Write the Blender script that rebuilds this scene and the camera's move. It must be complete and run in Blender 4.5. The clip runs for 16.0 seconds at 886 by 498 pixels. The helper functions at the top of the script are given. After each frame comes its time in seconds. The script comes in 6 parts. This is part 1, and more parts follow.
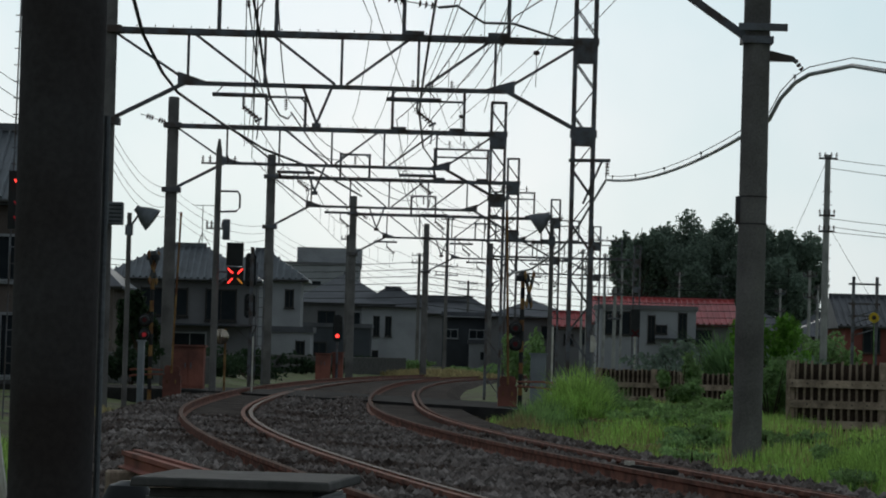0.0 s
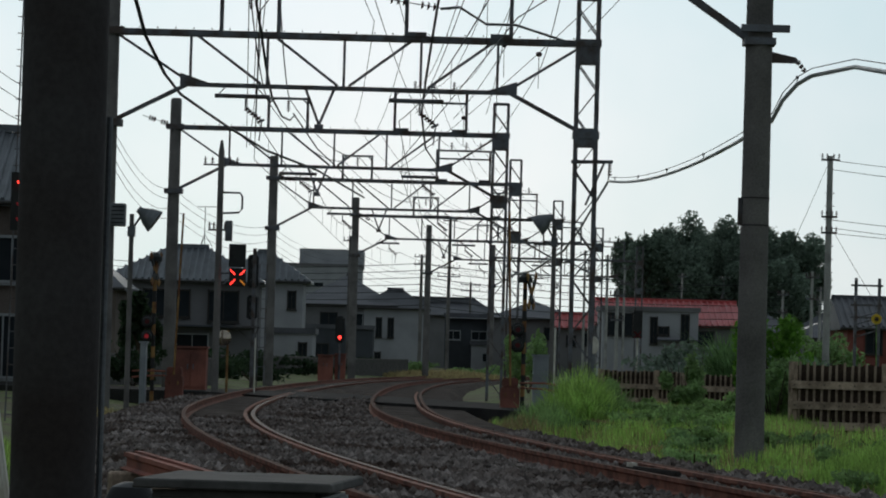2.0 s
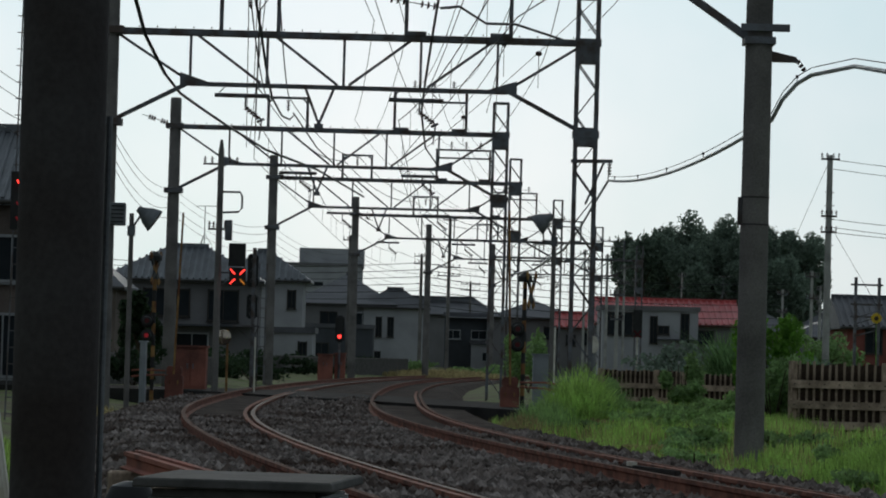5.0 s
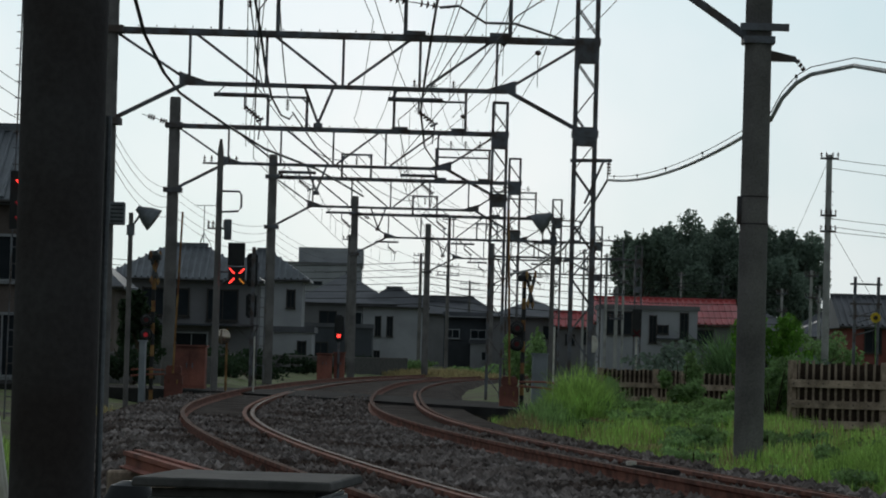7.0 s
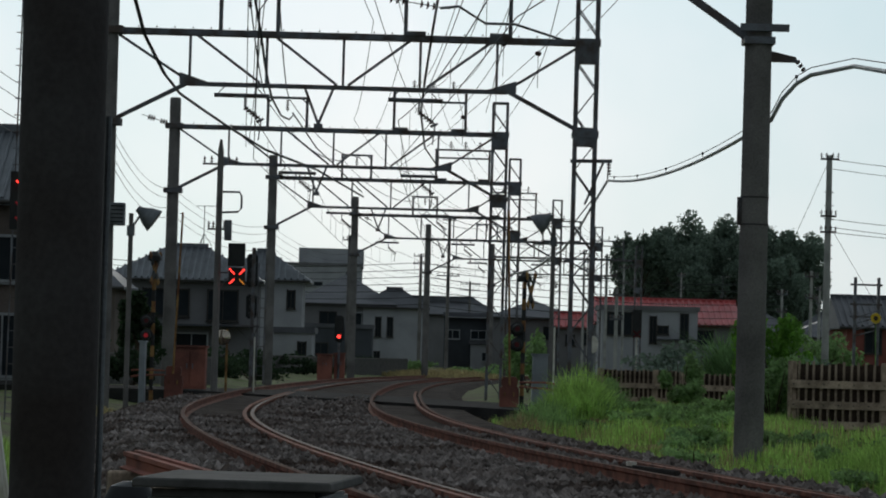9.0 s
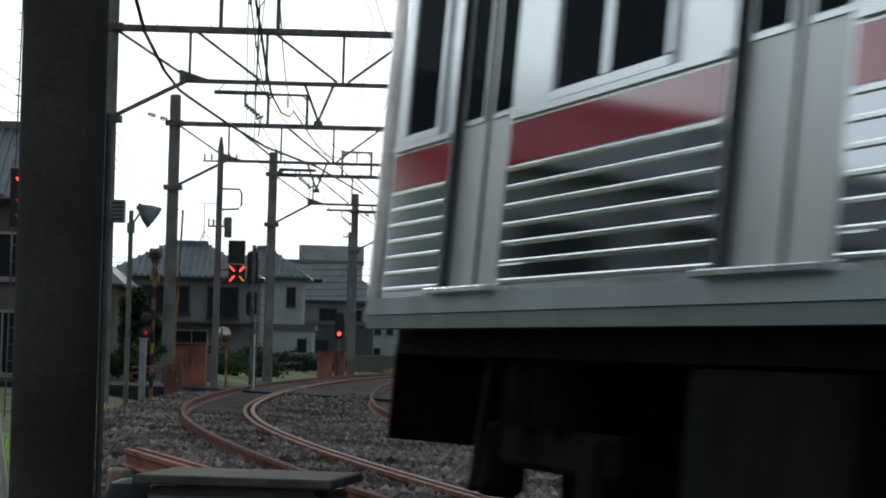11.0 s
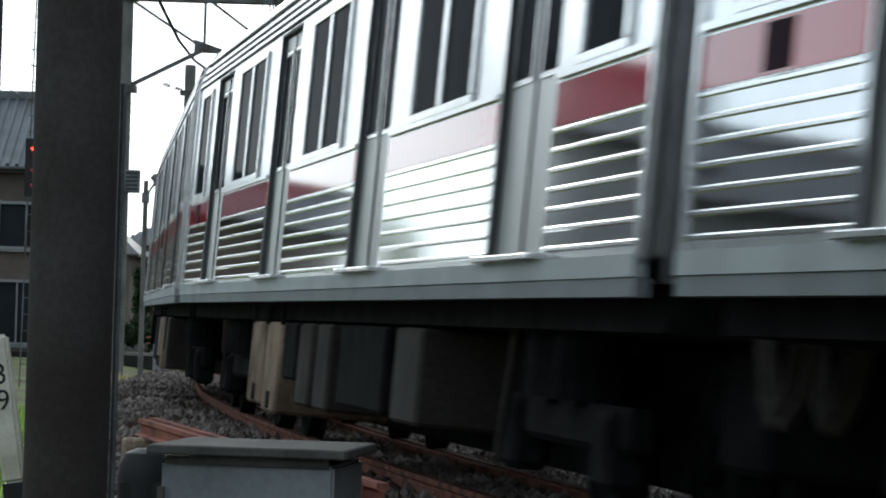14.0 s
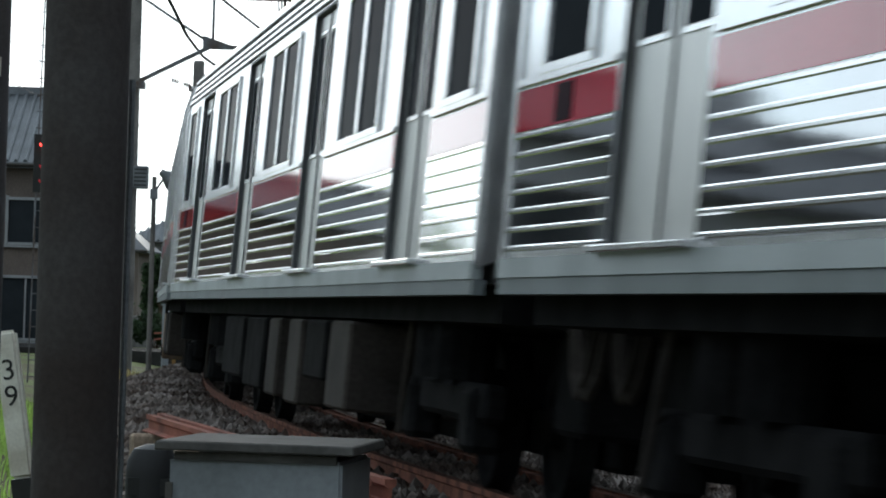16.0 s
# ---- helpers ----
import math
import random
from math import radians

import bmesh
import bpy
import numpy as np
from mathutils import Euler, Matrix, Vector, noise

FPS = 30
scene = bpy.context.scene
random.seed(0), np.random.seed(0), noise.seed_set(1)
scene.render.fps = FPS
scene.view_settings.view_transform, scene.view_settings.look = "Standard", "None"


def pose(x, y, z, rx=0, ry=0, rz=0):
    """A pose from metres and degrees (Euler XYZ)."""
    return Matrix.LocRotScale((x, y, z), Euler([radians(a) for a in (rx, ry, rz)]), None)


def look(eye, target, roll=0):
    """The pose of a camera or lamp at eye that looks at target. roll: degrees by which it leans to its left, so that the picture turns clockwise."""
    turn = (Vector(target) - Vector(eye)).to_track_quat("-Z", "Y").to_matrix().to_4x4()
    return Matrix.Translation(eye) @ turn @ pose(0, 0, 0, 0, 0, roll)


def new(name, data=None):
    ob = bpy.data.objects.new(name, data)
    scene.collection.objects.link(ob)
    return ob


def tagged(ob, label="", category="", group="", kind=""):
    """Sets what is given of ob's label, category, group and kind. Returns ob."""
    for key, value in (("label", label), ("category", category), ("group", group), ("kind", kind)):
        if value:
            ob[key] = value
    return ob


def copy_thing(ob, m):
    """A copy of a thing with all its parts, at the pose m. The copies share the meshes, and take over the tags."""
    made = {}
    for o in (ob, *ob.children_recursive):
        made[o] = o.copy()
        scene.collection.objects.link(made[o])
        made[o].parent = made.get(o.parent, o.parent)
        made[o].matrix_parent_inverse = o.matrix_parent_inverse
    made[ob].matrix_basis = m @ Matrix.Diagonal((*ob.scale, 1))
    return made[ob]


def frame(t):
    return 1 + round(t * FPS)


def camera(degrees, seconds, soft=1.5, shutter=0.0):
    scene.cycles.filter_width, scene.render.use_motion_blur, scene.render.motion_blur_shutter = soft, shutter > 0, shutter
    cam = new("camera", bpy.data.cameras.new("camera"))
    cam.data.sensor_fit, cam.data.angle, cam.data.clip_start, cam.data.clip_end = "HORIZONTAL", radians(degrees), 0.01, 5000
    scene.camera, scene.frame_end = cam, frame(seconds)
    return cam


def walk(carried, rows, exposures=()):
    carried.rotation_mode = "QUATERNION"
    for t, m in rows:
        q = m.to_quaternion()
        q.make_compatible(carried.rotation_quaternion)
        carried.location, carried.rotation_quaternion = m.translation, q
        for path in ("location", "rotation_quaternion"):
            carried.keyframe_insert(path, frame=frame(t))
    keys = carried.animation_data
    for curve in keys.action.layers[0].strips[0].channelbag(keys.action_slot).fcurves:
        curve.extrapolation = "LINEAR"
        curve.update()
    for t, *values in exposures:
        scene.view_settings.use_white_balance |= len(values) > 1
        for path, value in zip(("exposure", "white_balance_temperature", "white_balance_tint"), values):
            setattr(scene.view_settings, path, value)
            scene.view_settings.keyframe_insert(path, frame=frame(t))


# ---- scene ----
FOCAL = 5878.7                     # lens in units of a picture 1568 wide
cam = camera(15.193, 16.0, soft=1.9, shutter=0.5)
EYE = 0.982


def aim(dx, dy, roll=0.0):
    """The camera turned by small amounts from its resting pose."""
    yaw = math.degrees(math.atan(dx / FOCAL))
    pitch = 1.8226 + math.degrees(math.atan(dy / FOCAL))
    return pose(0, 0, EYE, 90 + pitch, 0, yaw) @ pose(0, 0, 0, 0, 0, 1.601 + roll)


walk(cam, [
    (0.0, aim(-3, -1)), (0.5, aim(-3, -4)), (1.0, aim(-4.5, 2)), (1.5, aim(-1.5, 2)), (2.0, aim(1.3, 1.3)),
    (2.5, aim(1.3, 0.7)), (3.0, aim(0, 0)), (3.5, aim(0.3, 0.2)), (4.0, aim(1, 0)), (6.5, aim(0.7, 0.2)),
    (7.0, aim(-0.3, -1)), (7.5, aim(1.3, 1.5)), (8.0, aim(0, 0)), (8.5, aim(0, 0)), (9.2, aim(0, 0)),
    (10.6, aim(0, -1)), (11.0, aim(0, -5)), (11.5, aim(0, -15.5, 0.02)), (12.0, aim(0, -27.7, 0.03)),
    (12.5, aim(3, -41.2, 0.05)), (13.0, aim(12.5, -48.4, 0.06)), (13.5, aim(20, -54.2, 0.09)),
    (14.0, aim(24.3, -57.6, 0.1)), (14.5, aim(30, -66, 0.13)), (15.0, aim(34.8, -67.2, 0.15)),
    (15.5, aim(36.5, -64.6, 0.16)), (16.0, aim(38.8, -64.6, 0.16))],
    exposures=((0.0, 0.0), (9.4, 0.0), (11.3, 0.9), (12.0, 1.08), (13.0, 1.27), (14.0, 1.45), (16.0, 1.48)))

# ---------------------------------------------------------------- light
SUN_EL, SUN_AZ = radians(12), radians(-3)      # ahead of the camera, behind thin cloud
world = bpy.data.worlds.new("hazy_sky")
scene.world = world
world.use_nodes = True
wn, wl = world.node_tree.nodes, world.node_tree.links
bg = wn["Background"]
sky = wn.new("ShaderNodeTexSky")
sky.sky_type = "NISHITA"
sky.sun_disc = False
sky.sun_elevation, sky.sun_rotation = SUN_EL, SUN_AZ
sky.dust_density, sky.air_density, sky.ozone_density = 1.5, 1.0, 2.0
sky_gain = wn.new("ShaderNodeVectorMath")
sky_gain.operation = "SCALE"
sky_gain.inputs["Scale"].default_value = 0.003
cloud = wn.new("ShaderNodeTexNoise")
cloud.inputs["Scale"].default_value = 6.0
cloud.inputs["Detail"].default_value = 5
wtc = wn.new("ShaderNodeTexCoord")
ramp = wn.new("ShaderNodeValToRGB")
ramp.color_ramp.elements[0].position, ramp.color_ramp.elements[1].position = 0.40, 0.66
ramp.color_ramp.elements[0].color, ramp.color_ramp.elements[1].color = (0.65, 0.855, 0.935, 1), (0.87, 0.96, 1.035, 1)
wl.new(wtc.outputs["Generated"], cloud.inputs["Vector"])
wl.new(cloud.outputs["Fac"], ramp.inputs["Fac"])
wl.new(sky.outputs[0], sky_gain.inputs[0])
# thin cloud that glows round the hidden sun and fades away from it
glow_dir = wn.new("ShaderNodeVectorMath")
glow_dir.operation = "DOT_PRODUCT"
glow_dir.inputs[1].default_value = (math.sin(SUN_AZ) * math.cos(SUN_EL), math.cos(SUN_AZ) * math.cos(SUN_EL), math.sin(SUN_EL))
wl.new(wtc.outputs["Generated"], glow_dir.inputs[0])
half = wn.new("ShaderNodeMath")
half.operation = "MULTIPLY_ADD"
half.inputs[1].default_value, half.inputs[2].default_value = 0.5, 0.5
wl.new(glow_dir.outputs["Value"], half.inputs[0])
lobe = wn.new("ShaderNodeMath")
lobe.operation = "POWER"
lobe.inputs[1].default_value = 12.0
wl.new(half.outputs[0], lobe.inputs[0])
lift = wn.new("ShaderNodeMath")
lift.operation = "MULTIPLY_ADD"
lift.inputs[1].default_value, lift.inputs[2].default_value = 0.62, 0.27
wl.new(lobe.outputs[0], lift.inputs[0])
veil = wn.new("ShaderNodeVectorMath")
veil.operation = "SCALE"
# the air near the horizon is a little warmer and greener
low = wn.new("ShaderNodeSeparateXYZ")
wl.new(wtc.outputs["Generated"], low.inputs[0])
air = wn.new("ShaderNodeValToRGB")
air.color_ramp.elements[0].position, air.color_ramp.elements[1].position = 0.0, 0.11
air.color_ramp.elements[0].color, air.color_ramp.elements[1].color = (0.965, 1.0, 0.985, 1), (1.0, 0.99, 1.01, 1)
wl.new(low.outputs["Z"], air.inputs["Fac"])
tinted = wn.new("ShaderNodeVectorMath")
tinted.operation = "MULTIPLY"
wl.new(ramp.outputs["Color"], tinted.inputs[0])
wl.new(air.outputs["Color"], tinted.inputs[1])
wl.new(tinted.outputs[0], veil.inputs[0])
wl.new(lift.outputs[0], veil.inputs["Scale"])
both = wn.new("ShaderNodeVectorMath")
both.operation = "ADD"
wl.new(sky_gain.outputs[0], both.inputs[0])
wl.new(veil.outputs[0], both.inputs[1])
wl.new(both.outputs[0], bg.inputs["Color"])
bg.inputs["Strength"].default_value = 1.0

sun = new("sun", bpy.data.lights.new("sun", "SUN"))
sun.data.energy, sun.data.angle, sun.data.color = 0.22, radians(14), (1.0, 0.93, 0.84)
sun.matrix_basis = look((0, 0, 60), (-60 * math.sin(-SUN_AZ) * -1 * math.cos(SUN_EL), -60 * math.cos(SUN_AZ) * math.cos(SUN_EL), 60 - 60 * math.sin(SUN_EL)))


# ---------------------------------------------------------------- materials
def mat(name, col, rough=0.8, metal=0.0, var=0.25, scale=6.0, bump=0.0, fine=60.0, stain=None, rand=0.0, coat=0.0, spec=None):
    """A surface with variation at two scales, a second tint for stains, and fine relief."""
    m = bpy.data.materials.new(name)
    m.use_nodes = True
    n, l = m.node_tree.nodes, m.node_tree.links
    b = n["Principled BSDF"]
    tc = n.new("ShaderNodeTexCoord")
    big, small = n.new("ShaderNodeTexNoise"), n.new("ShaderNodeTexNoise")
    big.inputs["Scale"].default_value, big.inputs["Detail"].default_value = scale, 4
    small.inputs["Scale"].default_value, small.inputs["Detail"].default_value = fine, 3
    for t in (big, small):
        l.new(tc.outputs["Object"], t.inputs["Vector"])
    mix = n.new("ShaderNodeMix")
    mix.data_type = "RGBA"
    lo = [c * (1 - var) for c in col]
    hi = [min(1, c * (1 + var)) for c in col]
    if stain:
        lo = stain
    mix.inputs["A"].default_value, mix.inputs["B"].default_value = (*lo, 1), (*hi, 1)
    r = n.new("ShaderNodeMapRange")
    r.inputs["From Min"].default_value, r.inputs["From Max"].default_value = 0.36, 0.62
    l.new(big.outputs["Fac"], r.inputs["Value"])
    l.new(r.outputs["Result"], mix.inputs["Factor"])
    hsv = n.new("ShaderNodeHueSaturation")
    l.new(mix.outputs["Result"], hsv.inputs["Color"])
    v = n.new("ShaderNodeMapRange")
    v.inputs["To Min"].default_value, v.inputs["To Max"].default_value = 1 - var * 0.7, 1 + var * 0.7
    v.inputs["From Min"].default_value, v.inputs["From Max"].default_value = 0.3, 0.7
    l.new(small.outputs["Fac"], v.inputs["Value"])
    if rand:
        info, add = n.new("ShaderNodeObjectInfo"), n.new("ShaderNodeMath")
        geo = n.new("ShaderNodeNewGeometry")
        s1 = n.new("ShaderNodeMath")
        s1.operation = "ADD"
        l.new(info.outputs["Random"], s1.inputs[0])
        l.new(geo.outputs["Random Per Island"], s1.inputs[1])
        sc = n.new("ShaderNodeMapRange")
        sc.inputs["From Max"].default_value = 2.0
        sc.inputs["To Min"].default_value, sc.inputs["To Max"].default_value = 1 - rand, 1 + rand
        l.new(s1.outputs[0], sc.inputs["Value"])
        add.operation = "MULTIPLY"
        l.new(v.outputs["Result"], add.inputs[0])
        l.new(sc.outputs["Result"], add.inputs[1])
        l.new(add.outputs[0], hsv.inputs["Value"])
    else:
        l.new(v.outputs["Result"], hsv.inputs["Value"])
    l.new(hsv.outputs["Color"], b.inputs["Base Color"])
    b.inputs["Roughness"].default_value, b.inputs["Metallic"].default_value = rough, metal
    b.inputs["Coat Weight"].default_value = coat
    b.inputs["Specular IOR Level"].default_value = spec if spec is not None else (0.12 if rough >= 0.75 else 0.35)
    if rough > 0.1:
        rr = n.new("ShaderNodeMapRange")
        rr.inputs["To Min"].default_value, rr.inputs["To Max"].default_value = max(0.03, rough - 0.1), min(1, rough + 0.1)
        l.new(small.outputs["Fac"], rr.inputs["Value"])
        l.new(rr.outputs["Result"], b.inputs["Roughness"])
    if bump:
        bp = n.new("ShaderNodeBump")
        bp.inputs["Strength"].default_value, bp.inputs["Distance"].default_value = 1.0, bump
        l.new(small.outputs["Fac"], bp.inputs["Height"])
        l.new(bp.outputs["Normal"], b.inputs["Normal"])
    return m


def glow(name, col, strength):
    m = bpy.data.materials.new(name)
    m.use_nodes = True
    b = m.node_tree.nodes["Principled BSDF"]
    b.inputs["Base Color"].default_value = (*col, 1)
    b.inputs["Emission Color"].default_value = (*col, 1)
    b.inputs["Emission Strength"].default_value = strength
    return m


def leafmat(name, col, var=0.35, rand=0.35):
    """Thin leaves, which let half of the light through."""
    m = mat(name, col, 0.6, 0, var, 3.0, 0, 20, rand=rand)
    n, l = m.node_tree.nodes, m.node_tree.links
    b = n["Principled BSDF"]
    b.inputs["Specular IOR Level"].default_value = 0.25
    tr, mx = n.new("ShaderNodeBsdfTranslucent"), n.new("ShaderNodeMixShader")
    l.new(b.inputs["Base Color"].links[0].from_socket, tr.inputs["Color"])
    mx.inputs["Fac"].default_value = 0.5
    l.new(b.outputs[0], mx.inputs[1])
    l.new(tr.outputs[0], mx.inputs[2])
    l.new(mx.outputs[0], n["Material Output"].inputs["Surface"])
    return m


CONCRETE = mat("pole_concrete", (0.17, 0.158, 0.15), 0.85, 0, 0.25, 1.2, 0.004, 40)
CONCRETE_LIGHT = mat("pale_concrete", (0.38, 0.37, 0.35), 0.85, 0, 0.2, 1.5, 0.003, 40)
# weathered steel, its colour paled and blued for the haze on far posts
DARK_STEEL = mat("haze_paled_weathered_steel", (0.135, 0.142, 0.16), 0.65, 0.2, 0.3, 3, 0.001, 60, stain=(0.10, 0.075, 0.065))
NEAR_STEEL = mat("dark_painted_steel", (0.055, 0.053, 0.058), 0.5, 0.2, 0.3, 2.5, 0.001, 90, stain=(0.05, 0.036, 0.03))
GALV = mat("grey_galvanised_steel", (0.16, 0.17, 0.18), 0.55, 0.5, 0.25, 3, 0.001, 60)
WIRE = mat("black_wire", (0.03, 0.03, 0.032), 0.6, 0.2, 0.1, 3)
CABLE = mat("pale_grey_cable_sheath", (0.42, 0.42, 0.42), 0.5, 0, 0.2, 2, 0.001, 30)
PORCELAIN = mat("brown_porcelain", (0.06, 0.035, 0.03), 0.25, 0, 0.2, 10)
RUST = mat("rusty_rail_side", (0.235, 0.10, 0.07), 0.85, 0.1, 0.35, 5, 0.003, 70, stain=(0.14, 0.065, 0.05))
RAILTOP = mat("worn_rail_head", (0.15, 0.105, 0.088), 0.75, 0.1, 0.2, 4, spec=0.09)
RAILDULL = mat("brown_rail_head", (0.12, 0.064, 0.05), 0.9, 0, 0.3, 4, spec=0.05)
SLEEPER = mat("stained_sleeper", (0.08, 0.062, 0.052), 0.9, 0, 0.35, 4, 0.006, 50, rand=0.25)
STONE = mat("ballast_stone", (0.205, 0.175, 0.162), 0.9, 0, 0.3, 0.6, 0.004, 30, stain=(0.085, 0.06, 0.05), rand=0.95, spec=0.05)
# brown ballast, darkened to give the shade in gaps between the stones
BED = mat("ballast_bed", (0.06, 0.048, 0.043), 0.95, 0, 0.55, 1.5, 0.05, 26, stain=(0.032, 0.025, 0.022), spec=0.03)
EARTH = mat("dry_earth_and_turf", (0.11, 0.14, 0.05), 0.95, 0, 0.4, 0.5, 0.03, 12, stain=(0.13, 0.11, 0.07))
ASPHALT = mat("crossing_asphalt", (0.04, 0.038, 0.037), 0.95, 0, 0.25, 1, 0.004, 60, spec=0.03)
STAIN_STEEL = mat("brushed_stainless_steel", (0.67, 0.67, 0.68), 0.22, 0.95, 0.06, 0.6, 0.0006, 8)
STEEL_DOOR = mat("satin_stainless_door", (0.6, 0.59, 0.57), 0.38, 0.9, 0.06, 0.8, 0.0005, 8)
# ribs coloured lighter than their panel to carry the sky highlight
RIBBED = mat("highlight_rib_steel", (0.80, 0.80, 0.80), 0.16, 1.0, 0.08, 0.8)
RED_BAND = mat("crimson_band_film", (0.56, 0.011, 0.038), 0.07, 0, 0.1, 1.0)
RED_BAND.node_tree.nodes["Principled BSDF"].inputs["Specular IOR Level"].default_value = 0.35
# steel jambs coloured dark to carry the shade of the door recess
JAMB = mat("recess_shade_jamb", (0.07, 0.072, 0.078), 0.5, 0.3, 0.15, 3)
# same steel in a lower tone, for the dark surroundings it reflects
LOWER = mat("reflection_dark_mirror_panel", (0.52, 0.52, 0.54), 0.06, 1.0, 0.06, 0.7, 0.0003, 5)
SILL = mat("grey_painted_sill", (0.36, 0.39, 0.40), 0.45, 0.3, 0.12, 1.5)
RUBBER = mat("black_rubber", (0.02, 0.02, 0.022), 0.6, 0, 0.2, 4)
# grime plus the shade beneath the cars, both put into this near-black
UNDER = mat("grimy_shade_black_underframe", (0.0125, 0.0122, 0.013), 0.9, 0.0, 0.35, 3, 0.003, 30, spec=0.03)
UNDER_TAN = mat("dusty_tan_equipment_box", (0.25, 0.185, 0.135), 0.85, 0.0, 0.3, 2, 0.002, 30, stain=(0.13, 0.09, 0.065))
# dusty grey, lowered to include the shade under the body
UNDER_GREY = mat("dusty_shade_grey_box", (0.042, 0.036, 0.033), 0.85, 0.0, 0.3, 2, 0.002, 30)
ROOFMAT = mat("grey_train_roof", (0.3, 0.3, 0.3), 0.7, 0, 0.15, 2)


def glass(name, tint=(0.02, 0.022, 0.025), rough=0.05):
    m = mat(name, tint, rough, 0, 0.1, 2)
    m.node_tree.nodes["Principled BSDF"].inputs["Specular IOR Level"].default_value = 0.003
    m.node_tree.nodes["Principled BSDF"].inputs["IOR"].default_value = 1.1
    return m


TRAIN_GLASS = glass("dark_train_window_glass", (0.02, 0.024, 0.03))
HOUSE_GLASS = glass("dim_house_window_glass", (0.03, 0.035, 0.04), 0.12)


# ---------------------------------------------------------------- mesh helpers
def box(bm, sx, sy, sz, loc=(0, 0, 0), m=None):
    """A box of the given size, centred on loc, then moved by m."""
    M = Matrix.Translation(loc) @ Matrix.Diagonal((sx, sy, sz, 1))
    return bmesh.ops.create_cube(bm, size=1, matrix=(m @ M) if m else M)["verts"]


def bar(bm, a, b, w, h=None, seg=0):
    """A straight bar from a to b: square (w by h), or round with seg sides (w is its diameter)."""
    a, b = Vector(a), Vector(b)
    d = b - a
    M = Matrix.Translation((a + b) / 2) @ d.to_track_quat("Z", "Y").to_matrix().to_4x4()
    if seg:
        bmesh.ops.create_cone(bm, cap_ends=True, segments=seg, radius1=w / 2, radius2=(h or w) / 2, depth=d.length, matrix=M)
    else:
        bmesh.ops.create_cube(bm, size=1, matrix=M @ Matrix.Diagonal((w, h or w, d.length, 1)))


def ball(bm, r, loc, sz=1.0, seg=8):
    bmesh.ops.create_uvsphere(bm, u_segments=seg, v_segments=max(4, seg // 2), radius=r, matrix=Matrix.Translation(loc) @ Matrix.Diagonal((1, 1, sz, 1)))


def lathe(bm, prof, seg=14, m=None):
    """A turned shape: prof is a list of (radius, height)."""
    rings = []
    for r, z in prof:
        rings.append([bm.verts.new((m or Matrix()) @ Vector((r * math.cos(2 * math.pi * i / seg), r * math.sin(2 * math.pi * i / seg), z))) for i in range(seg)])
    for p, q in zip(rings, rings[1:]):
        for i in range(seg):
            bm.faces.new((p[i], p[(i + 1) % seg], q[(i + 1) % seg], q[i]))
    bm.faces.new(rings[-1])
    bm.faces.new(rings[0][::-1])


def tube(bm, pts, d, seg=5):
    """A bent round bar along pts."""
    pts = [Vector(p) for p in pts]
    rings = []
    for i, p in enumerate(pts):
        t = (pts[min(i + 1, len(pts) - 1)] - pts[max(i - 1, 0)]).normalized()
        u = t.cross(Vector((0, 0, 1)) if abs(t.z) < 0.95 else Vector((1, 0, 0))).normalized()
        w = t.cross(u)
        rings.append([bm.verts.new(p + (u * math.cos(2 * math.pi * k / seg) + w * math.sin(2 * math.pi * k / seg)) * d / 2) for k in range(seg)])
    for p, q in zip(rings, rings[1:]):
        for i in range(seg):
            bm.faces.new((p[i], p[(i + 1) % seg], q[(i + 1) % seg], q[i]))
    bm.faces.new(rings[0][::-1])
    bm.faces.new(rings[-1])


def bevel(bm, w=0.01, seg=2):
    bmesh.ops.bevel(bm, geom=[e for e in bm.edges if len(e.link_faces) == 2 and e.calc_face_angle(0) > 0.6], offset=w, segments=seg, affect="EDGES", clamp_overlap=True)


def part(name, bm, material, parent=None, label="", smooth=False, at=None):
    """Links a bmesh as one mesh object under a thing or a part."""
    bmesh.ops.recalc_face_normals(bm, faces=bm.faces)
    me = bpy.data.meshes.new(name)
    bm.to_mesh(me)
    bm.free()
    if smooth:
        me.shade_smooth()
        me.set_sharp_from_angle(angle=radians(40))
    for m in material if isinstance(material, (list, tuple)) else (material,):
        me.materials.append(m)
    ob = new(name, me)
    if at:
        ob.matrix_basis = at
    if parent:
        ob.parent = parent
    if label:
        ob["label"] = label
    return ob


def shared(name, like, parent, m):
    """Another object on the same mesh."""
    ob = new(name, like.data)
    ob.parent = parent
    ob.matrix_basis = m
    return ob


def raw(name, verts, faces, material, parent=None):
    me = bpy.data.meshes.new(name)
    me.from_pydata(verts, [], faces)
    me.update()
    me.materials.append(material)
    ob = new(name, me)
    ob.parent = parent
    return ob


def thing(name, label, category, at=None, group="", kind=""):
    ob = new(name)
    ob.empty_display_size = 0.2
    if at:
        ob.matrix_basis = at
    return tagged(ob, label, category, group, kind)


def B():
    return bmesh.new()


# ---------------------------------------------------------------- the line's course
GAUGE, CANT, SPACING = 1.11, 0.0754, 3.29
_S = np.arange(-330, 300.05, 0.1)
_K = np.interp(_S, [-30, 15, 35, 120], [0.00184, 0.0041, 0.0005, 0.0008])
_i0 = int(np.argmin(abs(_S)))


def _run(v):
    c = np.concatenate([[0], np.cumsum((v[1:] + v[:-1]) / 2 * 0.1)])
    return c - c[_i0]


_A = 0.11486 - _run(_K)
_X, _Y = -2.31088 + _run(-np.sin(_A)), 40 + _run(np.cos(_A))


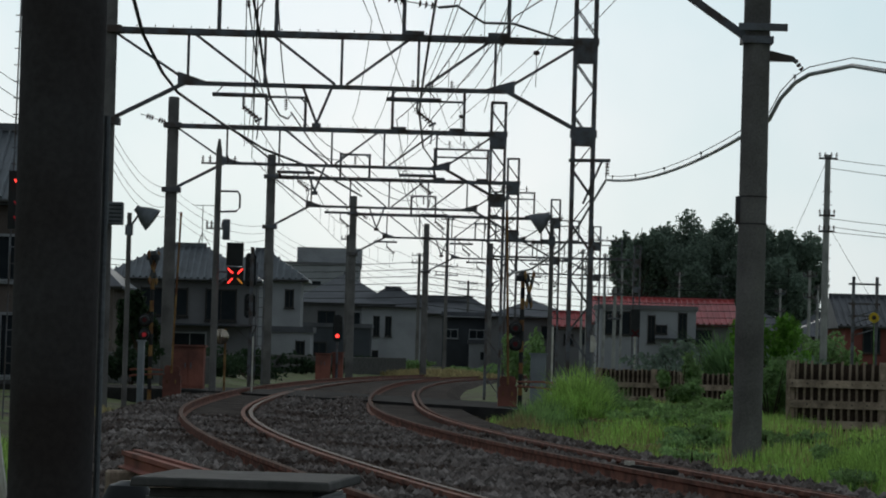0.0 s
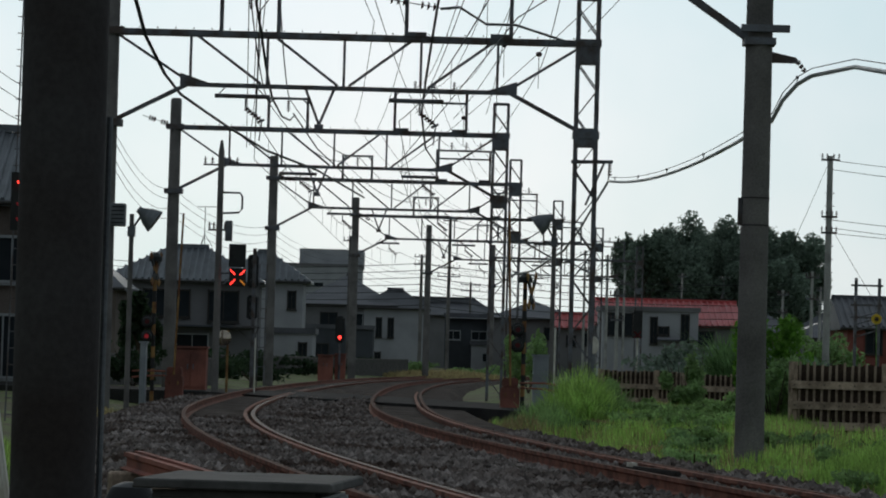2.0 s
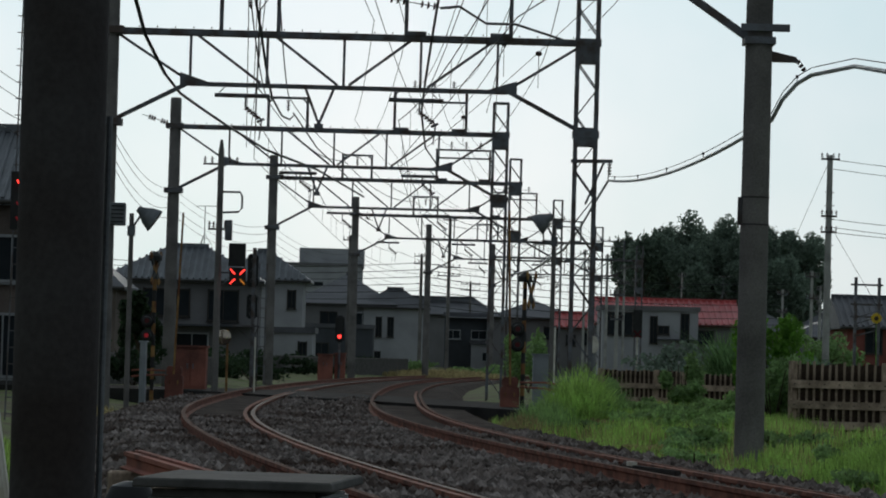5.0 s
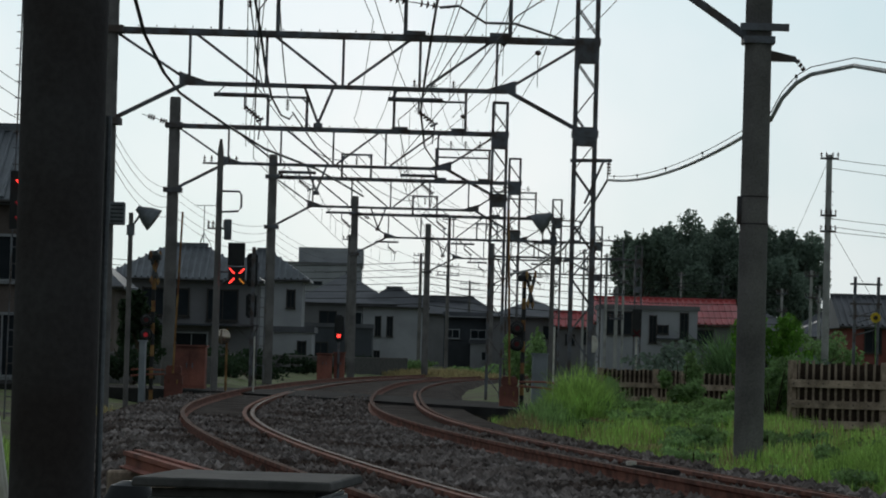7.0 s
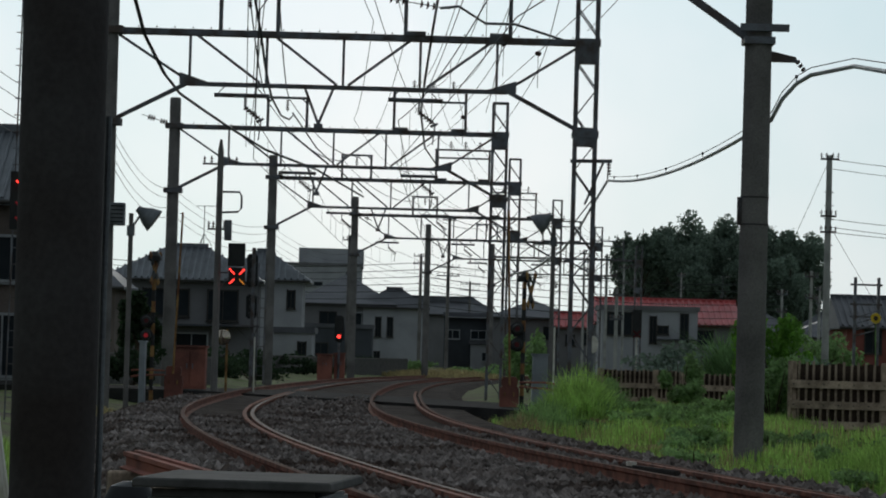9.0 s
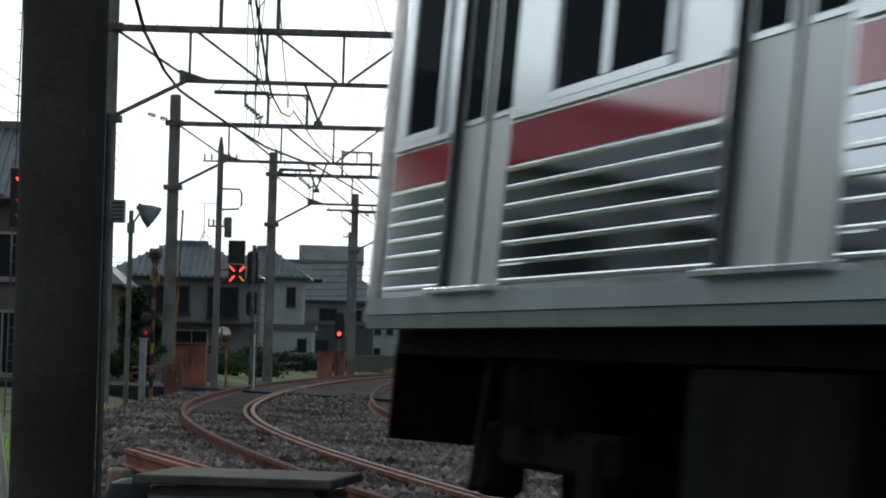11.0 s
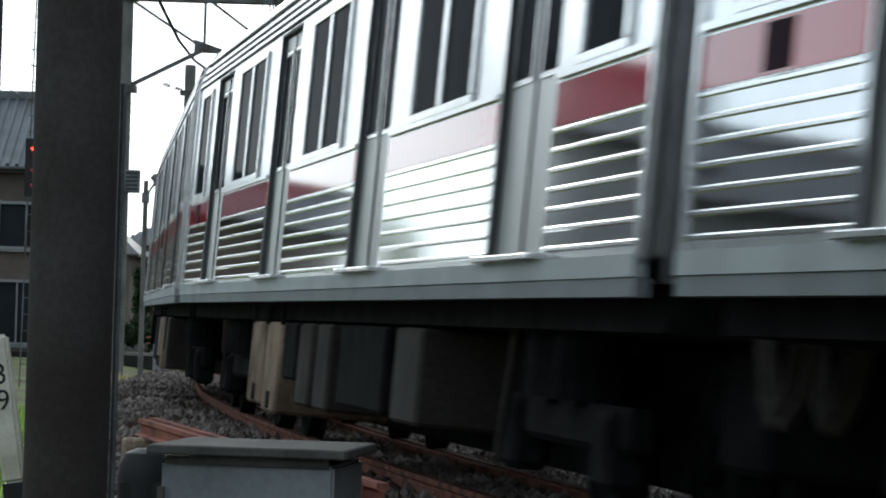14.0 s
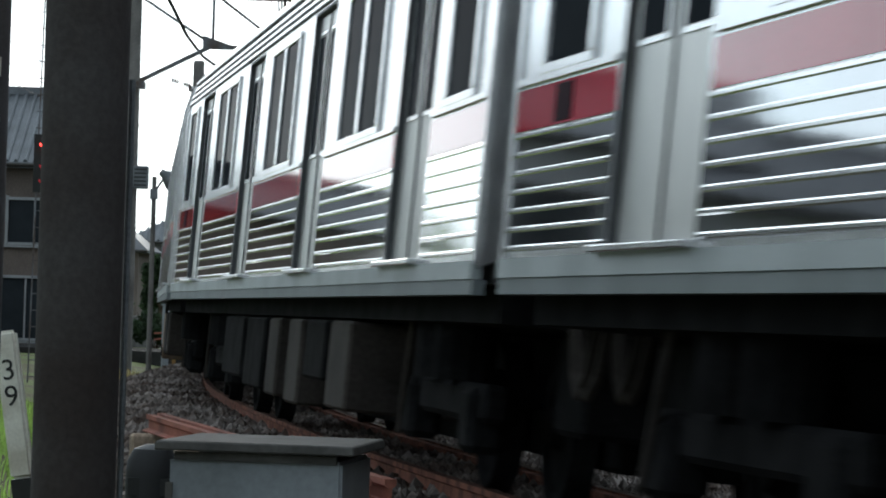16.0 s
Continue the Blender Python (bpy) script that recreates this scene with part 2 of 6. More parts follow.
def course(s, off=0.0, z=0.0):
    """A point of the line at the distance s along it, off metres to its right, and its heading."""
    a = float(np.interp(s, _S, _A))
    z -= 0.0026 * max(0.0, s - 38)          # the line falls gently beyond the crossing
    return Vector((float(np.interp(s, _S, _X)) + math.cos(a) * off, float(np.interp(s, _S, _Y)) + math.sin(a) * off, z)), a


def on_line(s, off=0.0, z=0.0):
    """The pose of a thing on the line: y along it, x to its right."""
    p, a = course(s, off, z)
    return Matrix.Translation(p) @ Matrix.Rotation(a, 4, "Z")


TILT = math.asin(CANT / GAUGE)


def sweep(bm, prof, off, s0, s1, step, mats=None):
    """A profile (x across, z up) swept along the line at off metres to its right."""
    rings, s = [], s0
    while s <= s1 + 1e-6:
        M = on_line(s, off)
        rings.append([bm.verts.new(M @ Vector((x, 0, z))) for x, z in prof])
        s += step
    n = len(prof)
    for p, q in zip(rings, rings[1:]):
        for i in range(n):
            f = bm.faces.new((p[i], p[(i + 1) % n], q[(i + 1) % n], q[i]))
            if mats:
                f.material_index = mats[i]
    bm.faces.new(rings[0])
    bm.faces.new(rings[-1])


# ---------------------------------------------------------------- ground
def bank(x, y):
    """Height of the ground."""
    # distance to the right of the line, roughly
    s = y - 40
    p, a = course(max(-320, min(290, s)))
    off = (x - p.x) * math.cos(a)
    z = -0.62
    if off > SPACING + 1.4:
        z += min(0.48, (off - SPACING - 1.4) * 0.12)
    if off < -2.2:
        z += min(0.35, (-2.2 - off) * 0.12)
    return z + 0.05 * noise.noise(Vector((x * 0.4, y * 0.4, 0)))


def ground():
    bm = B()
    xs = list(np.concatenate([[-3000, -900, -300, -120], np.arange(-60, 60.1, 1.5), [120, 300, 900, 3000]]))
    ys = list(np.concatenate([[-3000, -800, -300, -100], np.arange(-30, 250, 2.0), [300, 420, 700, 1500, 4000]]))
    g = [[bm.verts.new((x, y, bank(x, y))) for x in xs] for y in ys]
    for r0, r1 in zip(g, g[1:]):
        for i in range(len(xs) - 1):
            bm.faces.new((r0[i], r0[i + 1], r1[i + 1], r1[i]))
    ob = part("ground", bm, EARTH, smooth=True)
    tagged(ob, "uneven earth and turf beside a railway line", "ground", kind="structure")


ground()


# ---------------------------------------------------------------- track
def railway():
    line = thing("railway_track", "double railway track of rusty rails on dark sleepers in brown ballast", "railway track")
    bm = B()
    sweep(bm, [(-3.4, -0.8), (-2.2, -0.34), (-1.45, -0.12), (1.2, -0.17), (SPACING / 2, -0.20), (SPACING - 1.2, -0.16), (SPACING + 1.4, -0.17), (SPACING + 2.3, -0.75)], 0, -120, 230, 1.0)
    bed = part("ballast_bed", bm, BED, line, "compacted brown ballast darkened as gap shade")
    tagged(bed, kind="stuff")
    h = 0.14
    prof = [(-0.0325, 0), (0.0325, 0), (0.0325, -0.035), (0.009, -0.05), (0.009, -0.115), (0.062, -h + 0.01), (0.062, -h), (-0.062, -h), (-0.062, -h + 0.01), (-0.009, -0.115), (-0.009, -0.05), (-0.0325, -0.035)]
    mats = [1] + [0] * 11
    for t0 in (0, SPACING):
        for side, dz in ((-1, 0), (1, -CANT)):
            bm = B()
            sweep(bm, [(x, z + dz) for x, z in prof], t0 + side * GAUGE / 2, -130, 230, 0.5, mats)
            part("rail", bm, (RUST, RAILDULL if t0 or side < 0 else RAILTOP), line, "rusty rail with a worn brown head")
        bm = B()
        sweep(bm, [(x, z - CANT) for x, z in prof], t0 + GAUGE / 2 - 0.13, -60, 60, 0.5)
        part("guard_rail", bm, (RUST,), line, "rusty guard rail")
    bm = B()
    box(bm, 2.1, 0.22, 0.16)
    bevel(bm, 0.015, 1)
    first = part("sleeper", bm, SLEEPER, line)
    n = 0
    for t0 in (0, SPACING):
        for k in range(140):
            s = -32 + k * 0.62
            M = on_line(s, t0, -CANT / 2 - 0.14 - 0.085) @ Matrix.Rotation(TILT, 4, "Y") @ Matrix.Rotation(random.uniform(-0.015, 0.015), 4, "Z")
            if n == 0:
                first.matrix_basis = M
            else:
                shared("sleeper", first, line, M)
            n += 1
    return line


LINE = railway()


def stones():
    """Loose ballast stones lying on the bed."""
    rng = np.random.default_rng(5)
    base = np.array([(1, 0, 0), (-1, 0, 0), (0, 1, 0), (0, -1, 0), (0, 0, 1), (0, 0, -1)], float)
    tri = np.array([(0, 2, 4), (2, 1, 4), (1, 3, 4), (3, 0, 4), (2, 0, 5), (1, 2, 5), (3, 1, 5), (0, 3, 5)])
    V, F, n = [], [], 0

    bx = [-3.4, -2.2, -1.45, 1.2, SPACING / 2, SPACING - 1.2, SPACING + 1.4, SPACING + 2.3]
    bz = [-0.8, -0.34, -0.12, -0.17, -0.20, -0.16, -0.17, -0.75]

    def scatter(count, s0, s1, o0, o1, size):
        nonlocal n
        u = rng.random((count, 2))
        for i in range(count):
            s = s0 + (s1 - s0) * u[i, 0]
            o = o0 + (o1 - o0) * u[i, 1]
            z = float(np.interp(o, bx, bz))
            p, _ = course(s, o)
            r = size * rng.uniform(0.6, 1.35)
            v = base * rng.uniform(0.55, 1.15, (6, 3)) * r + base * 0.2 * r
            a, b = rng.uniform(0, 6.28), rng.uniform(-0.7, 0.7)
            ca, sa, cb, sb = math.cos(a), math.sin(a), math.cos(b), math.sin(b)
            v = v @ np.array([[ca, -sa * cb, sa * sb], [sa, ca * cb, -ca * sb], [0, sb, cb]])
            V.append(v + (p.x, p.y, z + rng.uniform(-0.6, 0.9) * r))
            F.append(tri + n)
            n += 6

    scatter(17000, -24, 16, 0.66, SPACING - 0.66, 0.040)
    scatter(15000, -20, 16, -3.1, -0.62, 0.040)
    scatter(4500, -20, 14, -0.4, 0.38, 0.037)
    scatter(3500, 14, 40, 0.66, SPACING - 0.66, 0.045)
    scatter(2500, 10, 36, -2.1, -0.66, 0.045)
    scatter(5000, -24, 10, SPACING - 0.42, SPACING + 0.4, 0.037)
    scatter(4000, -24, 10, SPACING + 0.66, SPACING + 1.7, 0.043)
    scatter(3000, 14, 34, -3.1, -0.62, 0.043)
    ob = raw("loose_ballast", np.concatenate(V).tolist(), np.concatenate(F).tolist(), STONE)
    tagged(ob, "loose angular brown-grey ballast stones between the rails", "ballast", kind="stuff")


stones()


# ---------------------------------------------------------------- overhead line gantries
def concrete_pole(parent, x, y, z0, z1, d0, d1, mat_=None, name="pole"):
    bm = B()
    lathe(bm, [(d0 / 2, z0), (d1 / 2, z1 - 0.05), (d1 / 2 - 0.03, z1)], 18, Matrix.Translation((x, y, 0)))
    return part(name, bm, mat_ or CONCRETE, parent, smooth=True)


def lattice(parent, x, y, z0, z1, w=0.46, name="lattice_post"):
    bm = B()
    h = w / 2
    for sx in (-h, h):
        for sy in (-h, h):
            bar(bm, (x + sx, y + sy, z0), (x + sx, y + sy, z1), 0.085)
    step, z, k = 0.62, z0 + 0.2, 0
    while z + step < z1:
        a, b = (-h, h) if k % 2 else (h, -h)
        for sy in (-h, h):
            bar(bm, (x + a, y + sy, z), (x + b, y + sy, z + step), 0.08, 0.025)
        for sx in (-h, h):
            bar(bm, (x + sx, y + a, z), (x + sx, y + b, z + step), 0.025, 0.08)
        z += step
        k += 1
    for z in (6.05, 7.95):
        for sy in (-h, h):
            box(bm, w + 0.06, 0.02, 0.42, (x, y + sy, z))
    box(bm, w + 0.04, w + 0.04, 0.06, (x, y, z1))
    return part(name, bm, DARK_STEEL, parent, "riveted lattice steel post")


def insulator(bm, p, n=4, r=0.07, up=1):
    p = Vector(p)
    bar(bm, p, p + Vector((0, 0, up * (0.07 * n + 0.06))), 0.03, seg=6)
    for i in range(n):
        c = p + Vector((0, 0, up * (0.05 + 0.07 * i)))
        bar(bm, c, c + Vector((0, 0, up * 0.035)), 2 * r, r, seg=8)


def gantry(xl, xr, y, zt=8.22, zb=7.03, top=9.15, left="concrete", skew=0.0, x1=None, x2=None, zbase=-0.5, sh=0.019):
    """A portal over both tracks: post, lattice post, trapezoid truss with knee braces, frames and hangers."""
    g = thing("catenary_gantry", "dark steel truss gantry on a concrete pole and lattice post", "catenary gantry", group="gantries over the line")
    yl, yr = y + skew, y - skew

    def P(u, z):
        return Vector((xl + (xr - xl) * u, yl + (yr - yl) * u, z))
    L = xr - xl
    concrete_pole(g, xl, yl, zbase, top, 0.42, 0.36)
    lattice(g, xr, yr, zbase, top + 0.1)
    up = (P(1, 0) - P(0, 0)).normalized()
    bm = B()
    bar(bm, P(0, zt), P(1, zt), 0.12, 0.13)
    bar(bm, P(0, zt - 0.05) + Vector((0, 0.12, 0)), P(1, zt - 0.05) + Vector((0, 0.12, 0)), 0.02, 0.07)
    for k in range(26):
        c = P(0.02 + k * 0.038, zt + 0.085)
        bar(bm, c, c + Vector((0, 0, 0.037)), 0.03, seg=5)
    part("top_chord", bm, DARK_STEEL, g)
    k0, k1 = 0.165, 0.835
    bm = B()
    bar(bm, P(k0, zb), P(k1, zb), 0.10, 0.10)
    part("bottom_chord", bm, DARK_STEEL, g)
    us = [0.1675 + 0.161 * i for i in range(5)]
    for i, u in enumerate(us[:-1] + [us[-1]]):
        bm = B()
        bar(bm, P(u, zb), P(u, zt), 0.06, 0.06)
        part("upright", bm, DARK_STEEL, g)
    for a, b in ((0.01, k0), (us[0] + 0.012, us[1] - 0.013), (us[1] + 0.016, us[2] - 0.013), (us[3] - 0.02, us[2] + 0.011), (us[4] - 0.012, us[3] + 0.015), (0.99, k1)):
        bm = B()
        bar(bm, P(a, zt - 0.05), P(b, zb + 0.06), 0.07, 0.06)
        part("diagonal", bm, DARK_STEEL, g)
    for a, b in ((0.0, k0), (1.0, k1)):
        bm = B()
        bar(bm, P(a, zb - 0.92), P(b, zb + 0.02), 0.11, 0.09)
        part("knee_brace", bm, DARK_STEEL, g)
        bm = B()
        c = P(b, zb + 0.1)
        for q, w in ((c, 0.55), ):
            vs = [bm.verts.new(q + up * x + Vector((0, d, z))) for d in (-0.06, 0.06) for x, z in ((-0.2 if a == 0 else -0.45, -0.12), (0.45 if a == 0 else 0.2, -0.12), (0.45 if a == 0 else 0.2, -0.05 if a == 0 else 0.16), (-0.2 if a == 0 else -0.45, 0.16 if a == 0 else -0.05))]
            bm.faces.new(vs[:4])
            bm.faces.new(vs[4:][::-1])
            for i in range(4):
                bm.faces.new((vs[i], vs[(i + 1) % 4], vs[4 + (i + 1) % 4], vs[4 + i]))
        part("gusset", bm, DARK_STEEL, g)
    for u, z in ((0, zt), (1, zt), (0, zb - 0.92), (1, zb - 0.92)):
        bm = B()
        box(bm, 0.6, 0.52, 0.16, P(u, z))
        part("collar", bm, DARK_STEEL, g)
    # frames standing on the top chord
    for u0, u1, hgt, two in ((0.292 + sh, 0.412 + sh, 1.02, False), (0.68 + sh, 0.90 + sh, 1.35, True)):
        bm = B()
        for u in (u0, u1):
            bar(bm, P(u, zt), P(u, zt + hgt), 0.09, 0.09)
        bar(bm, P(u0 - 0.005, zt + hgt), P(u1 + 0.005, zt + hgt), 0.08, 0.08)
        if two:
            bar(bm, P(u0, zt + hgt - 0.34), P(u1, zt + hgt - 0.34), 0.07, 0.07)
            box(bm, 0.5, 0.2, 0.1, P(u0 + 0.02, zt + 0.1))
            box(bm, 0.5, 0.2, 0.1, P(u1 - 0.02, zt + 0.1))
        else:
            for u, e in ((u0, 0.012), (u1, -0.012)):
                bar(bm, P(u, zt + hgt - 0.18), P(u + e * 1.4, zt + hgt), 0.05)
        fr = part("top_frame", bm, DARK_STEEL, g)
        for u in (u0 + 0.06, u0 + 0.12, u0 + 0.18) if two else ((u0 + u1) / 2,):
            bm = B()
            insulator(bm, P(u, zt + hgt + (0.03 if two else -0.037)), 4 if two else 5, 0.07, 1 if two else -1)
            part("insulator", bm, PORCELAIN, fr)
    # the wires' hangers under the bottom chord, one for each track
    for xc in (x1, x2):
        u = (xc - xl) / L
        bm = B()
        z = zb - 0.24
        bar(bm, P(u - 0.055, z), P(u + 0.06, z), 0.10, 0.10, seg=8)
        for e in (-0.05, 0.05):
            bar(bm, P(u + e, z), P(u + e * 0.6, zb), 0.025, seg=5)
        bar(bm, P(u + 0.01, z), P(u + 0.01, z - 0.28), 0.05, seg=6)
        hg = part("hanger", bm, DARK_STEEL, g)
        bm = B()
        for k in range(5):
            c = P(u + 0.012 + 0.006 * k, z - 0.28 - 0.05 * k)
            bar(bm, c, P(u + 0.014 + 0.006 * k, z - 0.32 - 0.05 * k), 0.15, 0.08, seg=8)
        bar(bm, P(u + 0.01, z - 0.25), P(u + 0.045, z - 0.55), 0.04, seg=6)
        part("insulator", bm, PORCELAIN, hg)
        bm = B()
        bar(bm, P(u + 0.045, z - 0.55), P(u + 0.04, zb - 1.25), 0.03, seg=6)
        bar(bm, P(u + 0.05, z - 0.52), P(u + 0.035, z - 0.60), 0.06, seg=6)
        part("steady_arm", bm, DARK_STEEL, hg)
    # V hanger
    bm = B()
    bar(bm, P(0.41, zb - 0.02), P(0.44, zb - 0.85), 0.07, 0.06)
    bar(bm, P(0.47, zb - 0.02), P(0.44, zb - 0.85), 0.07, 0.06)
    box(bm, 0.2, 0.15, 0.12, P(0.44, zb - 0.9))
    part("v_hanger", bm, DARK_STEEL, g)
    return g


def line_x(y, off=0.0):
    s = y - 40
    for _ in range(6):
        p, a = course(s, off)
        s += (y - p.y) / max(0.3, math.cos(a))
    return course(s, off)[0].x


GANTRIES = ((-7.75, 3.18, 76.0), (-8.88, 1.76, 108.5), (-7.21, 2.93, 139.1), (-4.67, 5.95, 174.3), (-0.95, 9.75, 208.6), (3.6, 14.3, 242.0))
for gx0, gx1, gy in GANTRIES:
    c = line_x(gy) if gy < 200 else gx0 + 3.6
    gantry(gx0, gx1, gy, x1=c - 0.5, x2=c + SPACING + 0.2, sh=-0.062 if gy < 80 else -0.007)


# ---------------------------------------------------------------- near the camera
# concrete darkened in its base colour for the pole's backlit side
POLE_ROUND = mat("backlit_weathered_concrete", (0.055, 0.05, 0.05), 0.8, 0, 0.2, 2.0, 0.003, 40, stain=(0.045, 0.036, 0.034))
CABINET = mat("pale_grey_cabinet_paint", (0.27, 0.29, 0.31), 0.6, 0.0, 0.12, 2.5, 0.001, 40)
LID = mat("weathered_grey_lid", (0.10, 0.095, 0.09), 0.85, 0.0, 0.2, 4, 0.002, 40)
WHITE = mat("chalky_white_paint", (0.72, 0.69, 0.62), 0.7, 0, 0.1, 5, 0.002, 60, stain=(0.55, 0.50, 0.42))
BLACK = mat("black_paint", (0.02, 0.02, 0.02), 0.5, 0, 0.2, 5)
YELLOW = mat("faded_yellow_paint", (0.26, 0.155, 0.06), 0.8, 0, 0.35, 3, stain=(0.16, 0.07, 0.04))
TIMBER = mat("grey_brown_timber", (0.33, 0.25, 0.19), 0.9, 0, 0.35, 4, 0.004, 40, rand=0.25)
RUST_RED = mat("red_rust", (0.30, 0.115, 0.085), 0.9, 0, 0.25, 1.2, 0.002, 50, stain=(0.18, 0.08, 0.065))


def near_pole():
    t = thing("trackside_pole", "thick weathered concrete pole beside the line, darkened as if backlit", "pole", pose(-1.33, 11.5, 0))
    bm = B()
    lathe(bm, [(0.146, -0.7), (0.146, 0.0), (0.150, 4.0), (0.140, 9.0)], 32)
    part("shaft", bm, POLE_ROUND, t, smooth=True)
    bm = B()
    bar(bm, (0.155, 0.06, -0.6), (0.155, 0.06, 1.78), 0.022, seg=8)
    part("conduit", bm, GALV, t)


near_pole()


def side_pole():
    """A pole with a signal box on it, seen at the edge late on."""
    t = thing("signal_pole", "dark steel pole with two small boxes fixed to it", "pole", pose(-2.02, 14, 0))
    bm = B()
    bar(bm, (0, 0, -0.6), (0, 0, 6), 0.15, seg=16)
    part("shaft", bm, NEAR_STEEL, t, smooth=True)
    for z, h, m in ((1.98, 0.1, WHITE), (1.72, 0.14, CABINET)):
        bm = B()
        box(bm, 0.1, 0.06, h, (0, -0.1, z))
        bevel(bm, 0.01, 2)
        b = part("plate", bm, m, t)
        bm = B()
        box(bm, 0.05, 0.01, h * 0.5, (0, -0.134, z))
        part("mark", bm, BLACK, b)


side_pole()


def relay_cabinet():
    t = thing("relay_cabinet", "pale grey steel trackside cabinet with an overhanging lid", "cabinet", pose(-0.70, 12.55, 0, 0, 0, -6))
    bm = B()
    box(bm, 0.64, 0.78, 1.15, (0, 0, -0.13))
    bevel(bm, 0.012, 2)
    part("body", bm, CABINET, t)
    bm = B()
    box(bm, 0.74, 0.9, 0.035, (0, 0, 0.487))
    vs = [v for v in bm.verts if v.co.z > 0.49]
    for v in vs:
        v.co.x *= 0.985
        v.co.y *= 0.985
    bevel(bm, 0.006, 1)
    part("lid", bm, LID, t, "weathered overhanging lid")
    bm = B()
    box(bm, 0.025, 0.03, 0.9, (-0.318, -0.392, -0.1))
    box(bm, 0.60, 0.03, 0.03, (0, -0.392, 0.45))
    part("door_edge", bm, LID, t)
    bm = B()
    bar(bm, (0.2, -0.40, 0.1), (0.2, -0.43, 0.1), 0.05, seg=10)
    part("lock", bm, GALV, t)


relay_cabinet()


def cable_stub():
    t = thing("buffer_stub", "rounded black rubber stub on a short post", "post", pose(-1.25, 13.6, 0))
    bm = B()
    lathe(bm, [(0.11, -0.65), (0.11, 0.30), (0.105, 0.36), (0.08, 0.41), (0.03, 0.43)], 18)
    part("cap", bm, RUBBER, t, smooth=True)
    bm = B()
    box(bm, 0.3, 0.2, 0.07, (0.06, 0, 0.26))
    part("bracket", bm, BLACK, t)


cable_stub()


def text_on(txt, size, m, material, parent, name="digit"):
    cu = bpy.data.curves.new(name, "FONT")
    cu.body, cu.size, cu.extrude, cu.align_x, cu.align_y = txt, size, 0.001, "CENTER", "CENTER"
    tmp = new(name + "_curve", cu)
    dg = bpy.context.evaluated_depsgraph_get()
    me = bpy.data.meshes.new_from_object(tmp.evaluated_get(dg))
    bpy.data.objects.remove(tmp)
    me.materials.clear()
    me.materials.append(material)
    ob = new(name, me)
    ob.parent, ob.matrix_basis = parent, m
    return ob


def distance_post():
    lean = 9.0
    t = thing("distance_post", "leaning white distance post reading 3 and 9, black foot", "marker post", pose(-2.195, 17, -0.08, 0, -lean, 0))
    bm = B()
    box(bm, 0.115, 0.10, 0.76, (0, 0, 0.56))
    bevel(bm, 0.018, 3)
    part("post", bm, WHITE, t)
    bm = B()
    box(bm, 0.117, 0.102, 0.52, (0, 0, -0.08))
    part("foot", bm, BLACK, t, "black painted foot")
    text_on("3", 0.15, pose(0, -0.0515, 0.735, 90), BLACK, t)
    text_on("9", 0.15, pose(0, -0.0515, 0.60, 90), BLACK, t)


distance_post()


def spare_rails():
    h = 0.14
    prof = [(-0.0325, 0), (0.0325, 0), (0.0325, -0.035), (0.009, -0.05), (0.009, -0.115), (0.062, -h + 0.01), (0.062, -h), (-0.062, -h), (-0.062, -h + 0.01), (-0.009, -0.115), (-0.009, -0.05), (-0.0325, -0.035)]
    a, b = Vector((-2.60, 27.9, 0.1)), Vector((-0.50, 18.0, 0.1))
    for k, off in enumerate((0.0, 0.14)):
        t = thing("spare_rail", "red-rusted spare rail lying on timber blocks beside the line", "rail", group="spare rails")
        d = (b - a).normalized()
        n = Vector((d.y, -d.x, 0)) * -1
        bm = B()
        rings = [[bm.verts.new(p + n * (x + off) + Vector((0, 0, z))) for x, z in prof] for p in (a - d * k * 0.4, b)]
        for i in range(12):
            bm.faces.new((rings[0][i], rings[0][(i + 1) % 12], rings[1][(i + 1) % 12], rings[1][i]))
        bm.faces.new(rings[0])
        bm.faces.new(rings[1])
        part("rail_bar", bm, RUST_RED, t)
    for f in (0.06, 0.35, 0.65, 0.94):
        p = a.lerp(b, f)
        bm = B()
        box(bm, 0.55, 0.2, 0.5)
        bevel(bm, 0.02, 1)
        ob = part("timber_block", bm, TIMBER, at=pose(p.x + 0.05, p.y, -0.29, 0, 0, 12))
        tagged(ob, "short weathered timber block under spare rails", "timber block", "blocks under the rails")


spare_rails()


